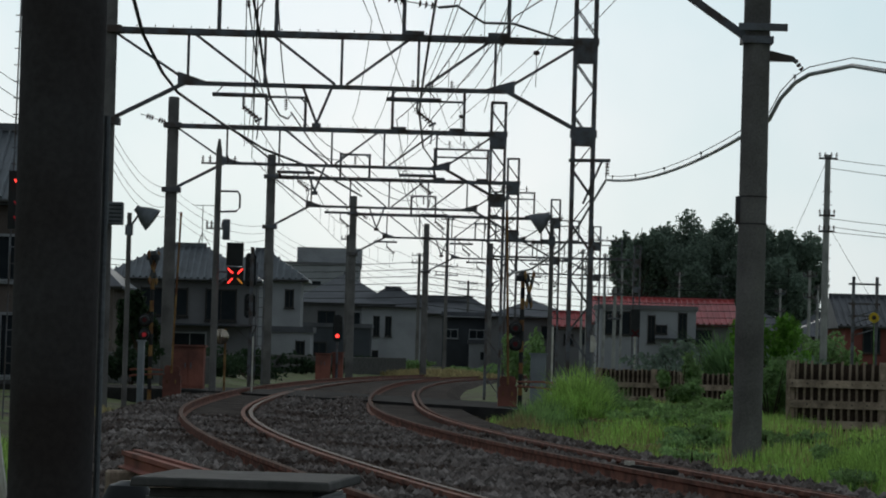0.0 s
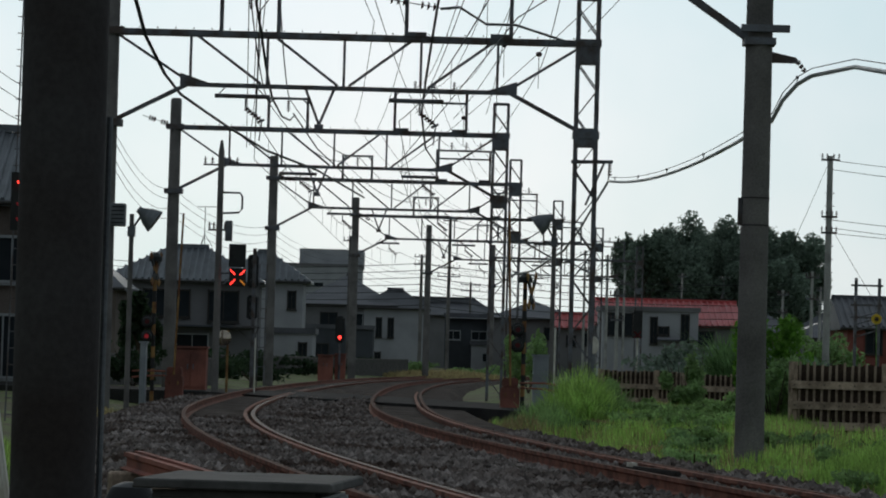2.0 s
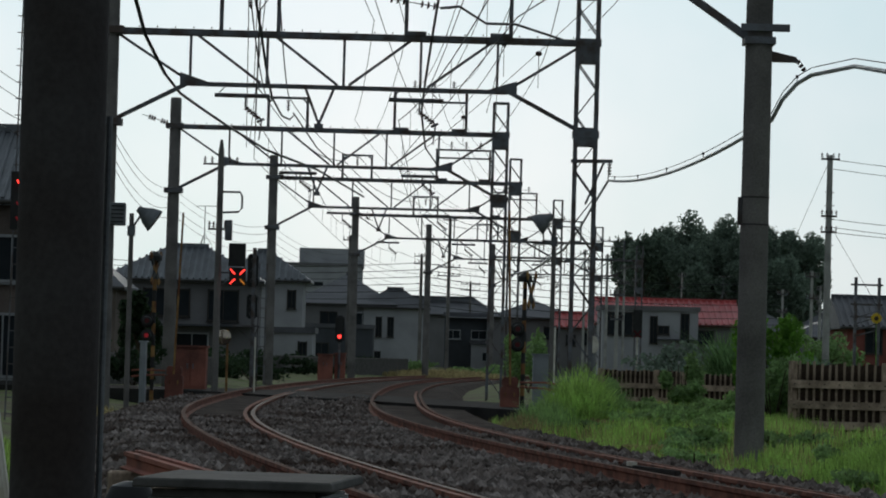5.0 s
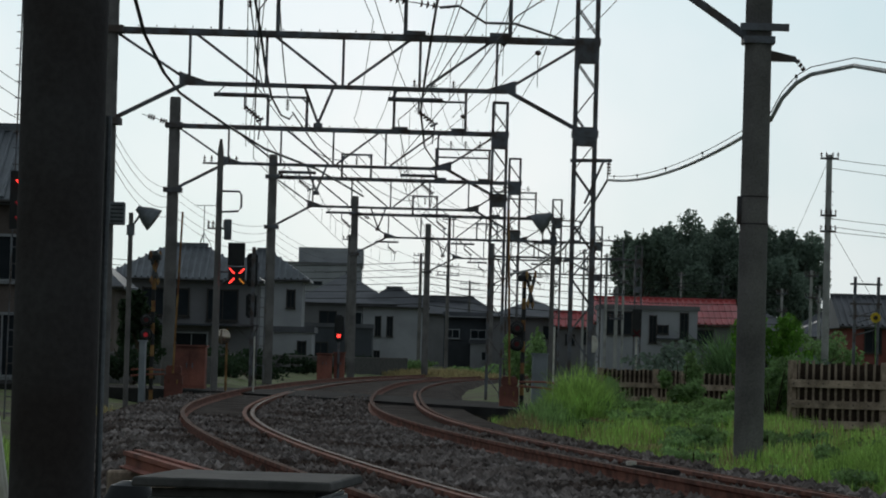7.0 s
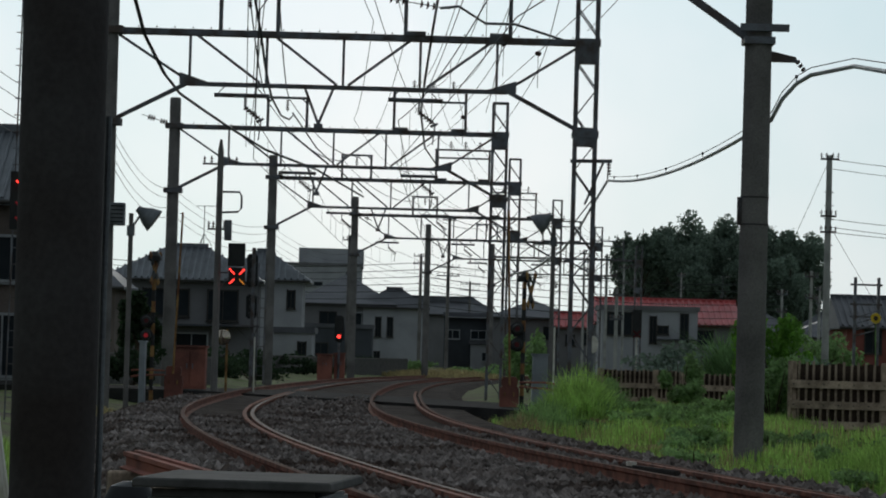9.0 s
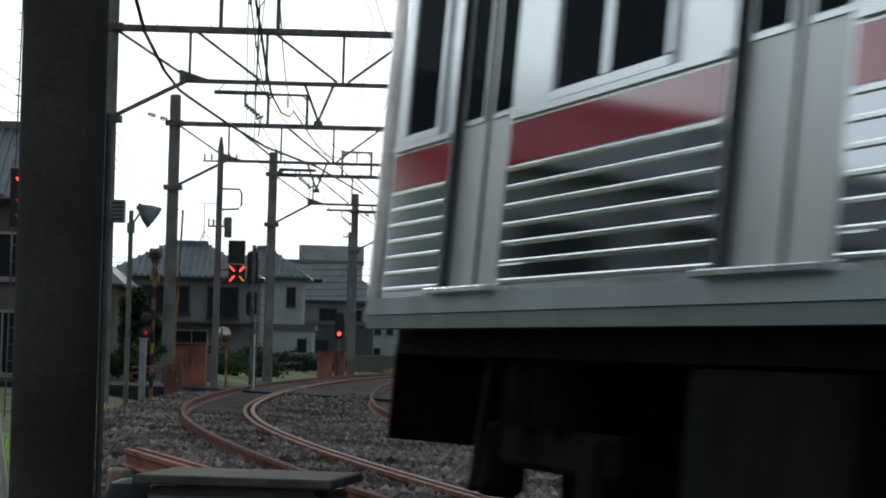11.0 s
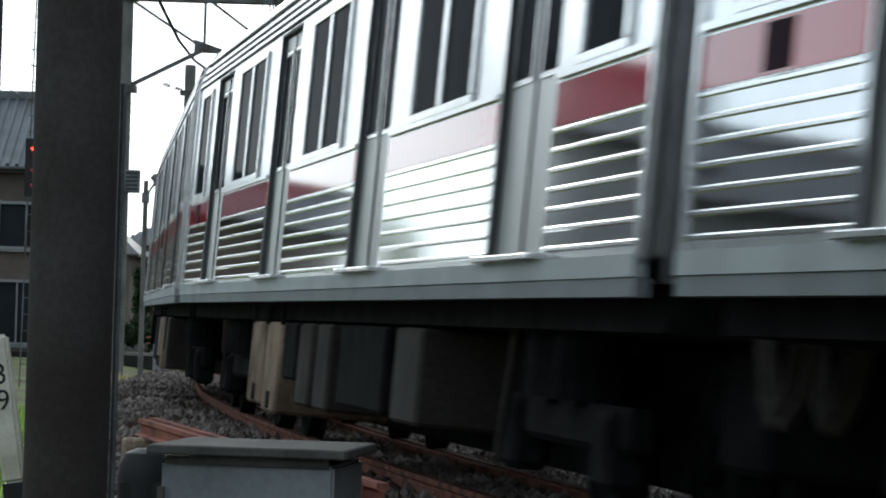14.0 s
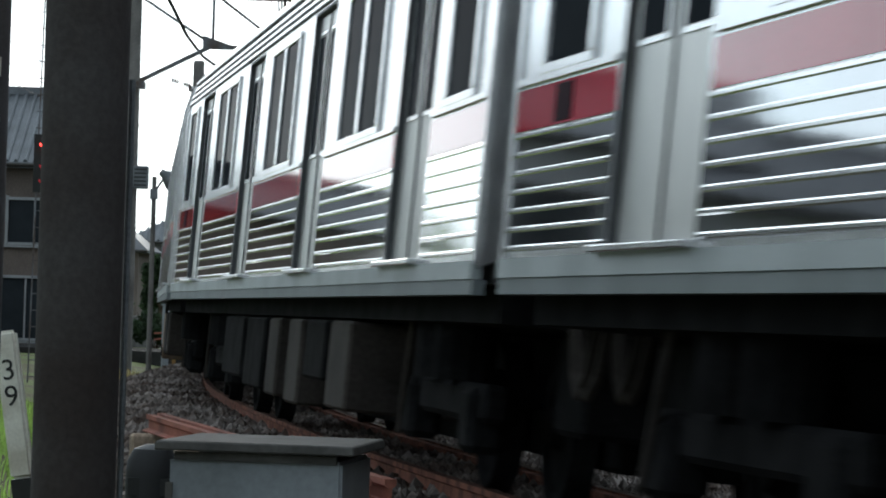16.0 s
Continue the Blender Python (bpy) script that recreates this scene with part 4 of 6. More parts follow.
def house(label, x, y, w, d, eave, ridge, wall, roof, windows=(), z0=-0.7, yaw=0, shape="hip", over=0.5, ribs=0, category="house", group="houses along the line"):
    """A house: front faces -y. Walls, roof with thickness and tile rolls, gutters, windows."""
    h = thing("house", label, category, pose(x, y, 0, 0, 0, yaw), group)
    bm = B()
    box(bm, w, d, eave - z0, (0, 0, (eave + z0) / 2))
    if shape == "gable_x":
        a = [bm.verts.new((sx * w / 2, q, eave if q else ridge - 0.12)) for sx in (-1, 1) for q in (-d / 2, d / 2, 0)]
        bm.faces.new(a[:3])
        bm.faces.new(a[3:])
    if shape == "gable_y":
        a = [bm.verts.new((q, sy * d / 2, eave if q else ridge - 0.12)) for sy in (-1, 1) for q in (-w / 2, w / 2, 0)]
        bm.faces.new(a[:3])
        bm.faces.new(a[3:])
    part("wall", bm, wall, h)
    W2, D2 = w / 2 + over, d / 2 + over
    bm = B()
    if shape == "flat":
        box(bm, w + 0.3, d + 0.3, 0.35, (0, 0, eave + 0.17))
        rf = part("roof", bm, roof, h)
    else:
        if shape == "hip":
            k = max(0.1, W2 - D2 * 0.95)
            top = [(-k, 0, ridge), (k, 0, ridge)]
        elif shape == "gable_x":
            top = [(-W2, 0, ridge), (W2, 0, ridge)]
        else:
            top = [(0, -D2, ridge), (0, D2, ridge)]
        ez = eave - 0.12
        c = [(-W2, -D2, ez), (W2, -D2, ez), (W2, D2, ez), (-W2, D2, ez)]
        v = [bm.verts.new(p) for p in c]
        t = [bm.verts.new(p) for p in top]
        lo = [bm.verts.new((p[0], p[1], ez - 0.16)) for p in c]
        if shape == "gable_y":
            faces = [(v[0], t[0], t[1], v[3]), (v[1], v[2], t[1], t[0]), (v[0], v[1], t[0]), (v[2], v[3], t[1])]
        else:
            faces = [(v[0], v[1], t[1], t[0]), (v[2], v[3], t[0], t[1]), (v[1], v[2], t[1]), (v[3], v[0], t[0])]
        for f in faces:
            bm.faces.new(f)
        for i in range(4):
            bm.faces.new((v[i], v[(i + 1) % 4], lo[(i + 1) % 4], lo[i]))
        bm.faces.new(lo[::-1])
        rf = part("roof", bm, roof, h)
        # rolls of tile down the front slope
        if ribs and shape != "gable_y":
            a0 = Vector(top[0])
            for q in range(int(2 * W2 / ribs)):
                px = -W2 + (q + 0.5) * ribs
                lim = abs(top[1][0])
                f = 1.0 if abs(px) <= lim else max(0.0, (W2 - abs(px)) / max(0.01, W2 - lim))
                if f < 0.05:
                    continue
                bm = B()
                bar(bm, (px, -D2, ez + 0.03), (px, -D2 + D2 * f, ez + 0.03 + (ridge - ez) * f), ribs * 0.45, seg=6)
                part("roof_roll", bm, roof, rf)
        bm = B()
        bar(bm, Vector(top[0]) + Vector((0, 0, 0.08)), Vector(top[1]) + Vector((0, 0, 0.08)), 0.28, 0.24)
        part("ridge_cap", bm, roof, rf)
        bm = B()
        bar(bm, (-W2, -D2 - 0.05, ez - 0.08), (W2, -D2 - 0.05, ez - 0.08), 0.11, seg=8)
        part("gutter", bm, FRAME_DARK, rf)
    for q in windows:
        add_window(h, q[0], -d / 2 - 0.03, q[1], q[2], q[3], *(q[4:]))
    return h


def canopy(h, x, y, z, w, d, m):
    bm = B()
    box(bm, w, d, 0.1, (x, y - d / 2, z))
    part("canopy", bm, m, h)


# left side, from the camera outwards
lh = house("two-storey house with grey tiled roof and dim walls", -13.6, 99, 5.5, 7, 5.2, 7.3, WALL_BROWN, TILE_GREY,
           [(1.2, 3.4, 1.6, 1.3), (1.0, 0.9, 1.7, 1.8)], ribs=0.27, shape="gable_x")
h1 = house("old house with blue-grey pantiled hip roof and balcony", -14.6, 190, 8.2, 6.2, 4.95, 6.75, WALL_GREY, TILE_GREY,
           [(-0.9, 3.5, 2.6, 1.5, FRAME_DARK), (2.3, 3.4, 1.7, 1.7, FRAME_DARK), (0.6, 0.9, 1.8, 1.8)], ribs=0.36)
canopy(h1, 0, -3.1, 2.25, 7.8, 1.2, WALL_DARK)
h1b = house("low brown house with a dark roof behind the crossing", -19.2, 178, 4.2, 8, 4.2, 6.2, WALL_BROWN, ROOF_DARK, [(0.3, 3.1, 1.3, 1.2, FRAME_DARK)])
h2 = house("pale two-storey house with a grey hip roof", -11.4, 212, 5.2, 4.6, 5.55, 7.25, WALL_PALE, TILE_GREY, [(1.9, 4.2, 0.5, 1.1, FRAME_DARK)], ribs=0.4)
h3 = house("single-storey white annexe with a flat roof", -9.1, 203, 2.7, 5, 2.05, 2.2, WALL_PALE, ROOF_DARK, [(0.75, 0.75, 0.5, 1.5, FRAME_DARK)], shape="flat")
h4 = house("wide grey two-storey house with a slate hip roof", -8.6, 300, 8.4, 12, 5.4, 8.0, WALL_GREY, ROOF_DARK, [(-1.4, 3.9, 1.5, 1.2, FRAME_DARK), (1.6, 3.9, 1.2, 1.2)])
h5 = house("grey house with a hip roof beside the hedge", -4.2, 296, 5.4, 4.2, 5.2, 6.7, WALL_PALE, ROOF_DARK, [(-1.35, 3.3, 0.5, 1.7, FRAME_DARK), (-0.3, 3.3, 0.5, 1.7, FRAME_DARK), (-1.4, 0.4, 0.5, 1.4, FRAME_DARK)])
h4b = house("dark low building in front of the grey house", -8.9, 284, 6.2, 6, 3.0, 3.2, WALL_DARK, ROOF_DARK, [(-1.2, 1.2, 1.2, 1.0, FRAME_DARK)], shape="flat")
h6 = house("pale flat-roofed concrete block with a rooftop room", -14.6, 410, 9.2, 12, 11.4, 11.8, WALL_PALE, WALL_GREY, [(-1.5, 9.2, 3.2, 0.5)], shape="flat", category="building")
bmx = B()
box(bmx, 7.8, 8, 2.0, (0.9, 0, 12.6))
part("rooftop_room", bmx, WALL_PALE, h6)
h7 = house("dark house with white-framed windows and a pale canopy", 2.6, 312, 4.6, 8, 4.6, 5.0, WALL_DARK, ROOF_DARK, [(-1.5, 2.9, 1.3, 0.8), (0.9, 2.9, 1.4, 0.8)], shape="flat")
canopy(h7, 0, -4, 4.5, 4.4, 0.8, WALL_PALE)
h8 = house("low pale shed beside the hedge", 3.9, 306, 2.2, 4, 2.0, 2.2, WALL_PALE, ROOF_DARK, [(0.3, 0.9, 0.8, 0.8)], shape="flat")
h9 = house("long house with a dark low roof", 0.5, 338, 9.5, 5, 5.2, 6.3, WALL_GREY, ROOF_DARK, [(-2.5, 3.8, 1.4, 1.1), (2, 3.8, 1.4, 1.1)])
h10 = house("dim grey house with a dark hip roof beside the line", 8.4, 305, 7.5, 8, 4.7, 6.2, WALL_GREY, ROOF_DARK, [(-1.5, 3.2, 1.4, 1.1, FRAME_DARK), (1.6, 3.2, 1.4, 1.1, FRAME_DARK)])
# right side
g1 = house("grey two-storey house with small windows", 15.75, 255, 7.2, 9, 4.75, 5.1, WALL_PALE, WALL_GREY,
           [(-2.3, 3.7, 1.9, 1.7, FRAME_DARK), (0.25, 3.3, 0.5, 2.0, FRAME_DARK), (2.6, 3.5, 0.6, 2.1, FRAME_DARK), (1.0, 3.3, 0.8, 0.6, FRAME_DARK)], shape="flat")
canopy(g1, 2.2, -4.5, 2.6, 3.4, 1.0, WALL_DARK)
g2 = house("long building with a bright red metal roof", 19.0, 284, 11.3, 12, 4.2, 6.15, WALL_GREY, ROOF_RED, [(3, 3.0, 1.6, 1.2, FRAME_DARK)], shape="gable_x", ribs=0.5)
g2b = house("low annexe with a faded red roof", 11.6, 300, 2.2, 5, 3.9, 5.0, WALL_GREY, ROOF_RED, [(0, 2.6, 0.8, 0.9, FRAME_DARK)], shape="gable_x", ribs=0.5)
g3 = house("brick-red house with a dark tiled roof", 28.2, 205, 7.4, 9, 3.5, 5.2, WALL_BRICK, ROOF_DARK, [(-2.1, 2.5, 1.0, 1.4, FRAME_DARK), (0.9, 2.6, 1.6, 1.4, FRAME_DARK)], shape="gable_x", ribs=0.4)
g4 = house("dim low house under the trees", 30.5, 330, 8, 9, 4.2, 6.2, WALL_BROWN, ROOF_DARK, [(0, 2.6, 1.5, 1.2)])
g5 = house("dim grey house behind shrubs", 40.5, 345, 9, 9, 4.0, 6.0, WALL_GREY, ROOF_DARK, [(0, 2.6, 1.5, 1.2)])
# unseen houses added left of the line and behind the camera, to close the place
for hx, hy, hw, hz, wm, yw in ((-26, 42, 9, 6.2, WALL_GREY, 35), (-34, 30, 9, 5.4, WALL_BROWN, 50),
                               (-30, 16, 9, 5.2, WALL_GREY, 40), (-26, -6, 10, 5.4, WALL_BROWN, 90), (-28, -24, 10, 5.0, WALL_PALE, 90), (0, -46, 12, 5.4, WALL_GREY, 180), (26, -38, 12, 5.2, WALL_BROWN, 180)):
    house("unseen two-storey house with a dark tiled roof", hx, hy, hw, 8, hz, hz + 1.8, wm, ROOF_DARK, [(-2, 3.6, 1.6, 1.2, FRAME_DARK), (2, 3.6, 1.6, 1.2, FRAME_DARK), (-1.5, 0.8, 2.2, 1.8, FRAME_DARK)], yaw=yw)

# unseen houses added where the train's side mirrors them, to darken its reflections
house("unseen single-storey brown house with a low dark roof", -17.2, 86, 7.0, 5, 4.4, 5.4, WALL_BROWN, ROOF_DARK, [(-1.4, 1.3, 1.6, 1.2, FRAME_DARK), (1.5, 1.3, 1.2, 1.2)], yaw=14, shape="gable_x")
house("unseen narrow two-storey house with a dark tiled roof", -16.1, 50.6, 5.6, 7, 5.1, 6.3, WALL_PALE, ROOF_DARK, [(0, 3.5, 1.4, 1.2, FRAME_DARK), (0.3, 0.9, 1.2, 1.6, FRAME_DARK)], yaw=24, over=0.35, shape="gable_x")
house("unseen low house with a dark tiled roof beside garden trees", -19.5, 47.2, 4.6, 6, 4.5, 5.6, WALL_PALE, ROOF_DARK, [(0, 1.4, 1.8, 1.3, FRAME_DARK)], yaw=28, shape="gable_x")

for label, hx, hy, hw, hd, he, hr, wm in (("far low house with a dark hip roof", 12.6, 345, 10, 5, 4.2, 5.7, WALL_GREY), ("far long house with a dark roof", 36, 400, 12, 6, 5.2, 7.0, WALL_BROWN), ("far grey house with a dark roof", 50, 410, 13, 6, 5.2, 7.2, WALL_GREY), ("far dark house with a low roof", -4, 420, 22, 6, 6.2, 8.2, WALL_GREY)):
    house(label, hx, hy, hw, hd, he, hr, wm, ROOF_DARK, [(-2, 3.0, 1.5, 1.2, FRAME_DARK), (2, 3.0, 1.5, 1.2, FRAME_DARK)])


def roof_antenna(x, y, z0, z1):
    t = thing("roof_antenna", "thin television antenna on a roof tripod", "antenna")
    bm = B()
    bar(bm, (x, y, z0), (x, y, z1), 0.05, seg=5)
    for a in range(3):
        bar(bm, (x, y, z0 + 0.7), (x + 0.45 * math.cos(a * 2.1), y + 0.45 * math.sin(a * 2.1), z0), 0.04, seg=5)
    part("mast", bm, GALV, t)
    bm = B()
    bar(bm, (x - 0.45, y, z1), (x + 0.7, y, z1 + 0.02), 0.04, seg=5)
    boom = part("boom", bm, GALV, t)
    for k in range(8):
        bm = B()
        bar(bm, (x - 0.4 + 0.14 * k, y - 0.4, z1), (x - 0.4 + 0.14 * k, y + 0.4, z1), 0.025, seg=4)
        part("rod", bm, GALV, boom)


roof_antenna(-13.7, 190, 6.85, 9.1)
roof_antenna(24.0, 284, 6.4, 8.3)


# ---------------------------------------------------------------- utility poles and wires
def utility_pole(x, y, z1, d=0.3, arms=((0.3, 0.8),), m=None, label="slim concrete utility pole with crossarms and insulators"):
    t = thing("utility_pole", label, "utility pole", group="utility poles")
    bm = B()
    lathe(bm, [(d / 2, -0.7), (d * 0.36, z1)], 14, Matrix.Translation((x, y, 0)))
    part("shaft", bm, m or CONCRETE, t, smooth=True)
    for dz, hw in arms:
        bm = B()
        bar(bm, (x - hw, y - 0.1, z1 - dz), (x + hw, y - 0.1, z1 - dz), 0.08, 0.08)
        a = part("crossarm", bm, DARK_STEEL, t)
        for q in (-0.9, -0.35, 0.35, 0.9):
            bm = B()
            insulator(bm, (x + hw * q, y - 0.1, z1 - dz + 0.04), 2, 0.06)
            part("insulator", bm, PORCELAIN, a)
    return t


up = utility_pole(14.47, 125, 8.9, 0.30, ((0.15, 0.35), (2.3, 0.3), (2.9, 0.3)), CONCRETE_LIGHT)
for k in range(12):
    bm = B()
    bar(bm, (14.3, 125, 2.0 + 0.5 * k), (14.66, 125, 2.0 + 0.5 * k), 0.03, seg=5)
    part("step_bolt", bm, GALV, up)
utility_pole(-1.7, 262, 8.9, 0.3, ((0.2, 0.6), (0.8, 0.6)))
utility_pole(0.42, 232, 10.7, 0.28, ((0.3, 0.5), (3.6, 0.8), (4.2, 0.8)))
utility_pole(2.8, 332, 8.4, 0.3, ((0.3, 1.0), (0.9, 1.0)))
utility_pole(-5.7, 202, 8.1, 0.22, ((0.3, 0.4),))
for ux, uy, uz in ((9.4, 190, 7.0), (9.9, 232, 8.6), (12.9, 236, 7.8), (17.4, 300, 9.6), (21.6, 300, 9.0), (29.6, 260, 7.2), (31.8, 280, 6.8), (18.9, 170, 5.8), (7.9, 150, 4.2), (21.0, 205, 5.6), (11.6, 262, 8.9)):
    utility_pole(ux, uy, uz, 0.2, ((0.3, 0.35), (1.4, 0.3)), CONCRETE_LIGHT, "thin grey catenary pole of the neighbouring line")


def small_gantry():
    t = thing("switch_gantry", "small steel frame with isolators behind the fence", "steel frame")
    x, y = 17.2, 135
    for e in (-0.4, 0.55):
        bm = B()
        bar(bm, (x + e, y, -0.5), (x + e, y, 4.6), 0.12)
        part("post", bm, DARK_STEEL, t)
    for z in (3.0, 3.5, 4.3):
        bm = B()
        bar(bm, (x - 0.6, y, z), (x + 0.7, y, z), 0.08)
        part("beam", bm, DARK_STEEL, t)
    for k in range(4):
        bm = B()
        bar(bm, (x - 0.4, y, 2.2 + 0.25 * k), (x + 0.55, y, 2.5 + 0.25 * k), 0.05)
        part("brace", bm, DARK_STEEL, t)


small_gantry()


def wire(pts_list, d=0.014, name="overhead_wire", label="thin dark overhead wires sagging between the gantries", cat="wire"):
    t = thing(name, label, cat)
    for pts in pts_list:
        bm = B()
        tube(bm, pts, d, 4)
        part("strand", bm, WIRE, t)
    return t


def catenary():
    """Messenger and contact wire of each track with droppers; the wire zigzags from gantry to gantry."""
    ys = [20.0, 42.6] + [g[2] for g in GANTRIES]
    for off, side in ((0.0, 0), (SPACING, 1)):
        t = thing("catenary", "black contact wire hung by droppers from a messenger wire", "catenary", group="catenaries over the tracks")
        pts = []
        for i, y in enumerate(ys):
            x = line_x(y, off) if y < 190 else GANTRIES[[g[2] for g in GANTRIES].index(y)][0] + 3.6 + off
            pts.append(Vector((x + (0.16 if i % 2 else -0.16), y, 0)))
        for a, b in zip(pts, pts[1:]):
            m = sag(a + Vector((0, 0, 6.32)), b + Vector((0, 0, 6.32)), 0.32, 12)
            c = sag(a + Vector((0, 0, 5.35)), b + Vector((0, 0, 5.35)), 0.02, 12)
            bm = B()
            tube(bm, m, 0.022, 5)
            part("messenger", bm, WIRE, t)
            bm = B()
            tube(bm, c, 0.018, 5)
            part("contact_wire", bm, WIRE, t)
            for k in (2, 5, 7, 10):
                bm = B()
                bar(bm, m[k], c[k], 0.01, seg=4)
                part("dropper", bm, WIRE, t)


catenary()

GX = {g[2]: (g[0], g[1]) for g in GANTRIES}


def along(u, z, drop, extra=0.0, first=42.6):
    """A feeder from gantry to gantry at the share u of their width."""
    ys = [g[2] for g in GANTRIES]
    out = []
    xs = [GX[y][0] + (GX[y][1] - GX[y][0]) * u + extra for y in ys]
    # towards the camera, the next support lies beyond the picture
    p0 = Vector((line_x(first) - 5.2 + 10.6 * u + extra, first, z))
    pts = [p0] + [Vector((x, y, z)) for x, y in zip(xs, ys)]
    for a, b in zip(pts, pts[1:]):
        out.append(sag(a, b, drop, 10))
    return out


wire(along(0.35, 9.2, 0.5) + along(0.29, 9.0, 0.5), 0.035, "feeder_wires", "dark feeder wires strung over the gantry frames", "wire")
wire(along(0.74, 9.75, 0.55) + along(0.80, 9.75, 0.55) + along(0.86, 9.75, 0.55), 0.02, "feeder_wires", "thin dark feeder wires on frame insulators", "wire")
wire(along(0.02, 6.2, 0.5, -0.25) + along(0.02, 5.9, 0.5, -0.2) + along(0.02, 5.6, 0.55, -0.25) + along(0.02, 5.3, 0.55, -0.2), 0.016, "signal_wires", "thin sagging signal wires beside the poles", "wire")
wire(along(0.55, 8.6, 0.4) + along(0.62, 8.35, 0.3) + along(0.9, 7.6, 0.4) + along(0.97, 6.7, 0.5)[2:] + along(0.97, 6.3, 0.5)[2:], 0.018, "return_wires", "thin dark return wires strung below the trusses", "wire")
# heavy bent feeder past the first truss, jumpers, and wires that cross between the frames
wire([[(-6.5, 50, 9.6), (-6.55, 69, 8.19), (-6.62, 72, 7.77), (-6.42, 75, 7.17), (-6.30, 78, 6.96), (-6.24, 85, 7.08), (-6.11, 92, 7.17), (-5.65, 104, 7.25), (-4.58, 118, 7.44), (-3.4, 139, 7.5)]], 0.085, "heavy_feeder", "thick black feeder cable drooping past the truss", "cable")
wire([[(-4.1, 60, 9.6), (-4.16, 70, 8.6), (-4.20, 74, 8.03), (-4.24, 77, 7.53), (-4.35, 82, 7.23), (-4.59, 92, 7.48), (-4.74, 100, 7.94), (-4.89, 106, 8.52)],
      [(-4.92, 106, 8.57), (-4.60, 118, 8.21), (-4.10, 128, 8.02), (-3.45, 138, 7.65)],
      [(-0.2, 60, 9.7), (-0.23, 72, 8.93), (-0.38, 75, 8.24), (-0.56, 82, 7.79), (-0.72, 92, 7.67), (-0.66, 104, 7.45), (-0.20, 116, 7.46)],
      [(-0.19, 70, 8.3), (0.2, 71, 8.45), (0.8, 73, 8.3), (1.5, 75, 8.5), (2.73, 78, 8.45)]], 0.06, "jumper_cable", "black jumper cable looping between wires", "cable")
wire([sag((-4.26, 70, 8.48), (-6.51, 108, 7.57), 0.1), sag((-3.90, 70, 8.49), (-6.42, 108, 7.66), 0.1), sag((-4.19, 72, 8.7), (-5.39, 92, 8.33), 0.1),
      sag((-1.68, 72, 8.77), (-0.93, 108, 8.83), 0.2), sag((0.6, 56, 8.2), (-1.03, 108, 8.83), 0.3), sag((2.0, 56, 8.2), (0.18, 108, 8.68), 0.3),
      sag((3.2, 56, 7.8), (-1.8, 120, 7.63), 0.2), sag((1.31, 66, 8.6), (1.27, 108, 8.89), 0.2), sag((3.18, 76, 8.5), (5.2, 42.6, 9.9), 0.3)], 0.022, "stay_wires", "thin crossing stay wires under the sky", "wire")


def wire_weight(x, y, z):
    t = thing("wire_insulator", "small ball insulator on a stay wire", "insulator", group="ball insulators on the wires")
    bm = B()
    ball(bm, 0.075, (x, y, z), 0.8)
    part("ball", bm, PORCELAIN, t, smooth=True)
    bm = B()
    bar(bm, (x, y, z - 0.05), (x, y, z - 0.75), 0.015, seg=4)
    part("tail", bm, WIRE, t)


for a, b, f in (((3.2, 56, 7.8), (-1.8, 120, 7.63), 0.25), ((3.2, 56, 7.8), (-1.8, 120, 7.63), 0.4), ((3.2, 56, 7.8), (-1.8, 120, 7.63), 0.55), ((2.0, 56, 8.2), (0.18, 108, 8.68), 0.4)):
    p = Vector(a).lerp(Vector(b), f)
    wire_weight(p.x, p.y, p.z - 0.18)


def strain_string(a, b):
    """Insulator strings that pull the wires off to a pole."""
    t = thing("strain_insulator", "string of brown disc insulators between wires and pole", "insulator", group="strain insulators")
    a, b = Vector(a), Vector(b)
    bm = B()
    bar(bm, a, b, 0.025, seg=5)
    part("rod", bm, WIRE, t)
    for f in (0.22, 0.3, 0.38, 0.62, 0.7, 0.78):
        bm = B()
        c = a.lerp(b, f)
        bar(bm, c, c + (b - a).normalized() * 0.05, 0.2, 0.11, seg=9)
        part("disc", bm, PORCELAIN, t)


strain_string((-9.95, 108.3, 8.55), (-8.95, 108.3, 8.25))
strain_string((-6.3, 139, 8.1), (-7.1, 139, 8.4))
strain_string((-3.75, 174, 7.9), (-4.6, 174, 8.3))
strain_string((-1.75, 75.9, 9.15), (0.0, 75.9, 8.9))

# town wires far off
for k in range(7):
    z = 4.6 + 0.55 * k
    wire([sag((-30, 262 + 4 * k, z + 0.6), (-1.7, 262, z + 0.3), 0.5), sag((-1.7, 262, z + 0.3), (28, 270, z - 0.4), 0.6)], 0.05, "town_wires", "distant dark utility wires crossing the sky", "wire")
wire([sag((14.47, 125, 8.75), (32, 118, 8.2), 0.5), sag((14.47, 125, 8.4), (32, 116, 7.6), 0.5), sag((14.47, 125, 6.5), (32, 114, 5.7), 0.4), sag((14.47, 125, 6.2), (32, 114, 5.2), 0.4), sag((14.47, 125, 6.0), (32, 116, 5.3), 0.3)], 0.022, "utility_wires", "thin utility wires running off the pole", "wire")
wire([sag((14.4, 125, 8.6), (12.9, 125, 5.0), 0.02), sag((14.5, 125, 6.3), (17.8, 125, 1.0), 0.02)], 0.016, "guy_wires", "thin guy wires of the utility pole", "wire")


# ---------------------------------------------------------------- fences
# dark boards added behind the pickets for the shade in their gaps
BOARD = mat("gap_shade_board", (0.055, 0.038, 0.03), 0.9, 0, 0.3, 4, 0.003, 30, rand=0.25)


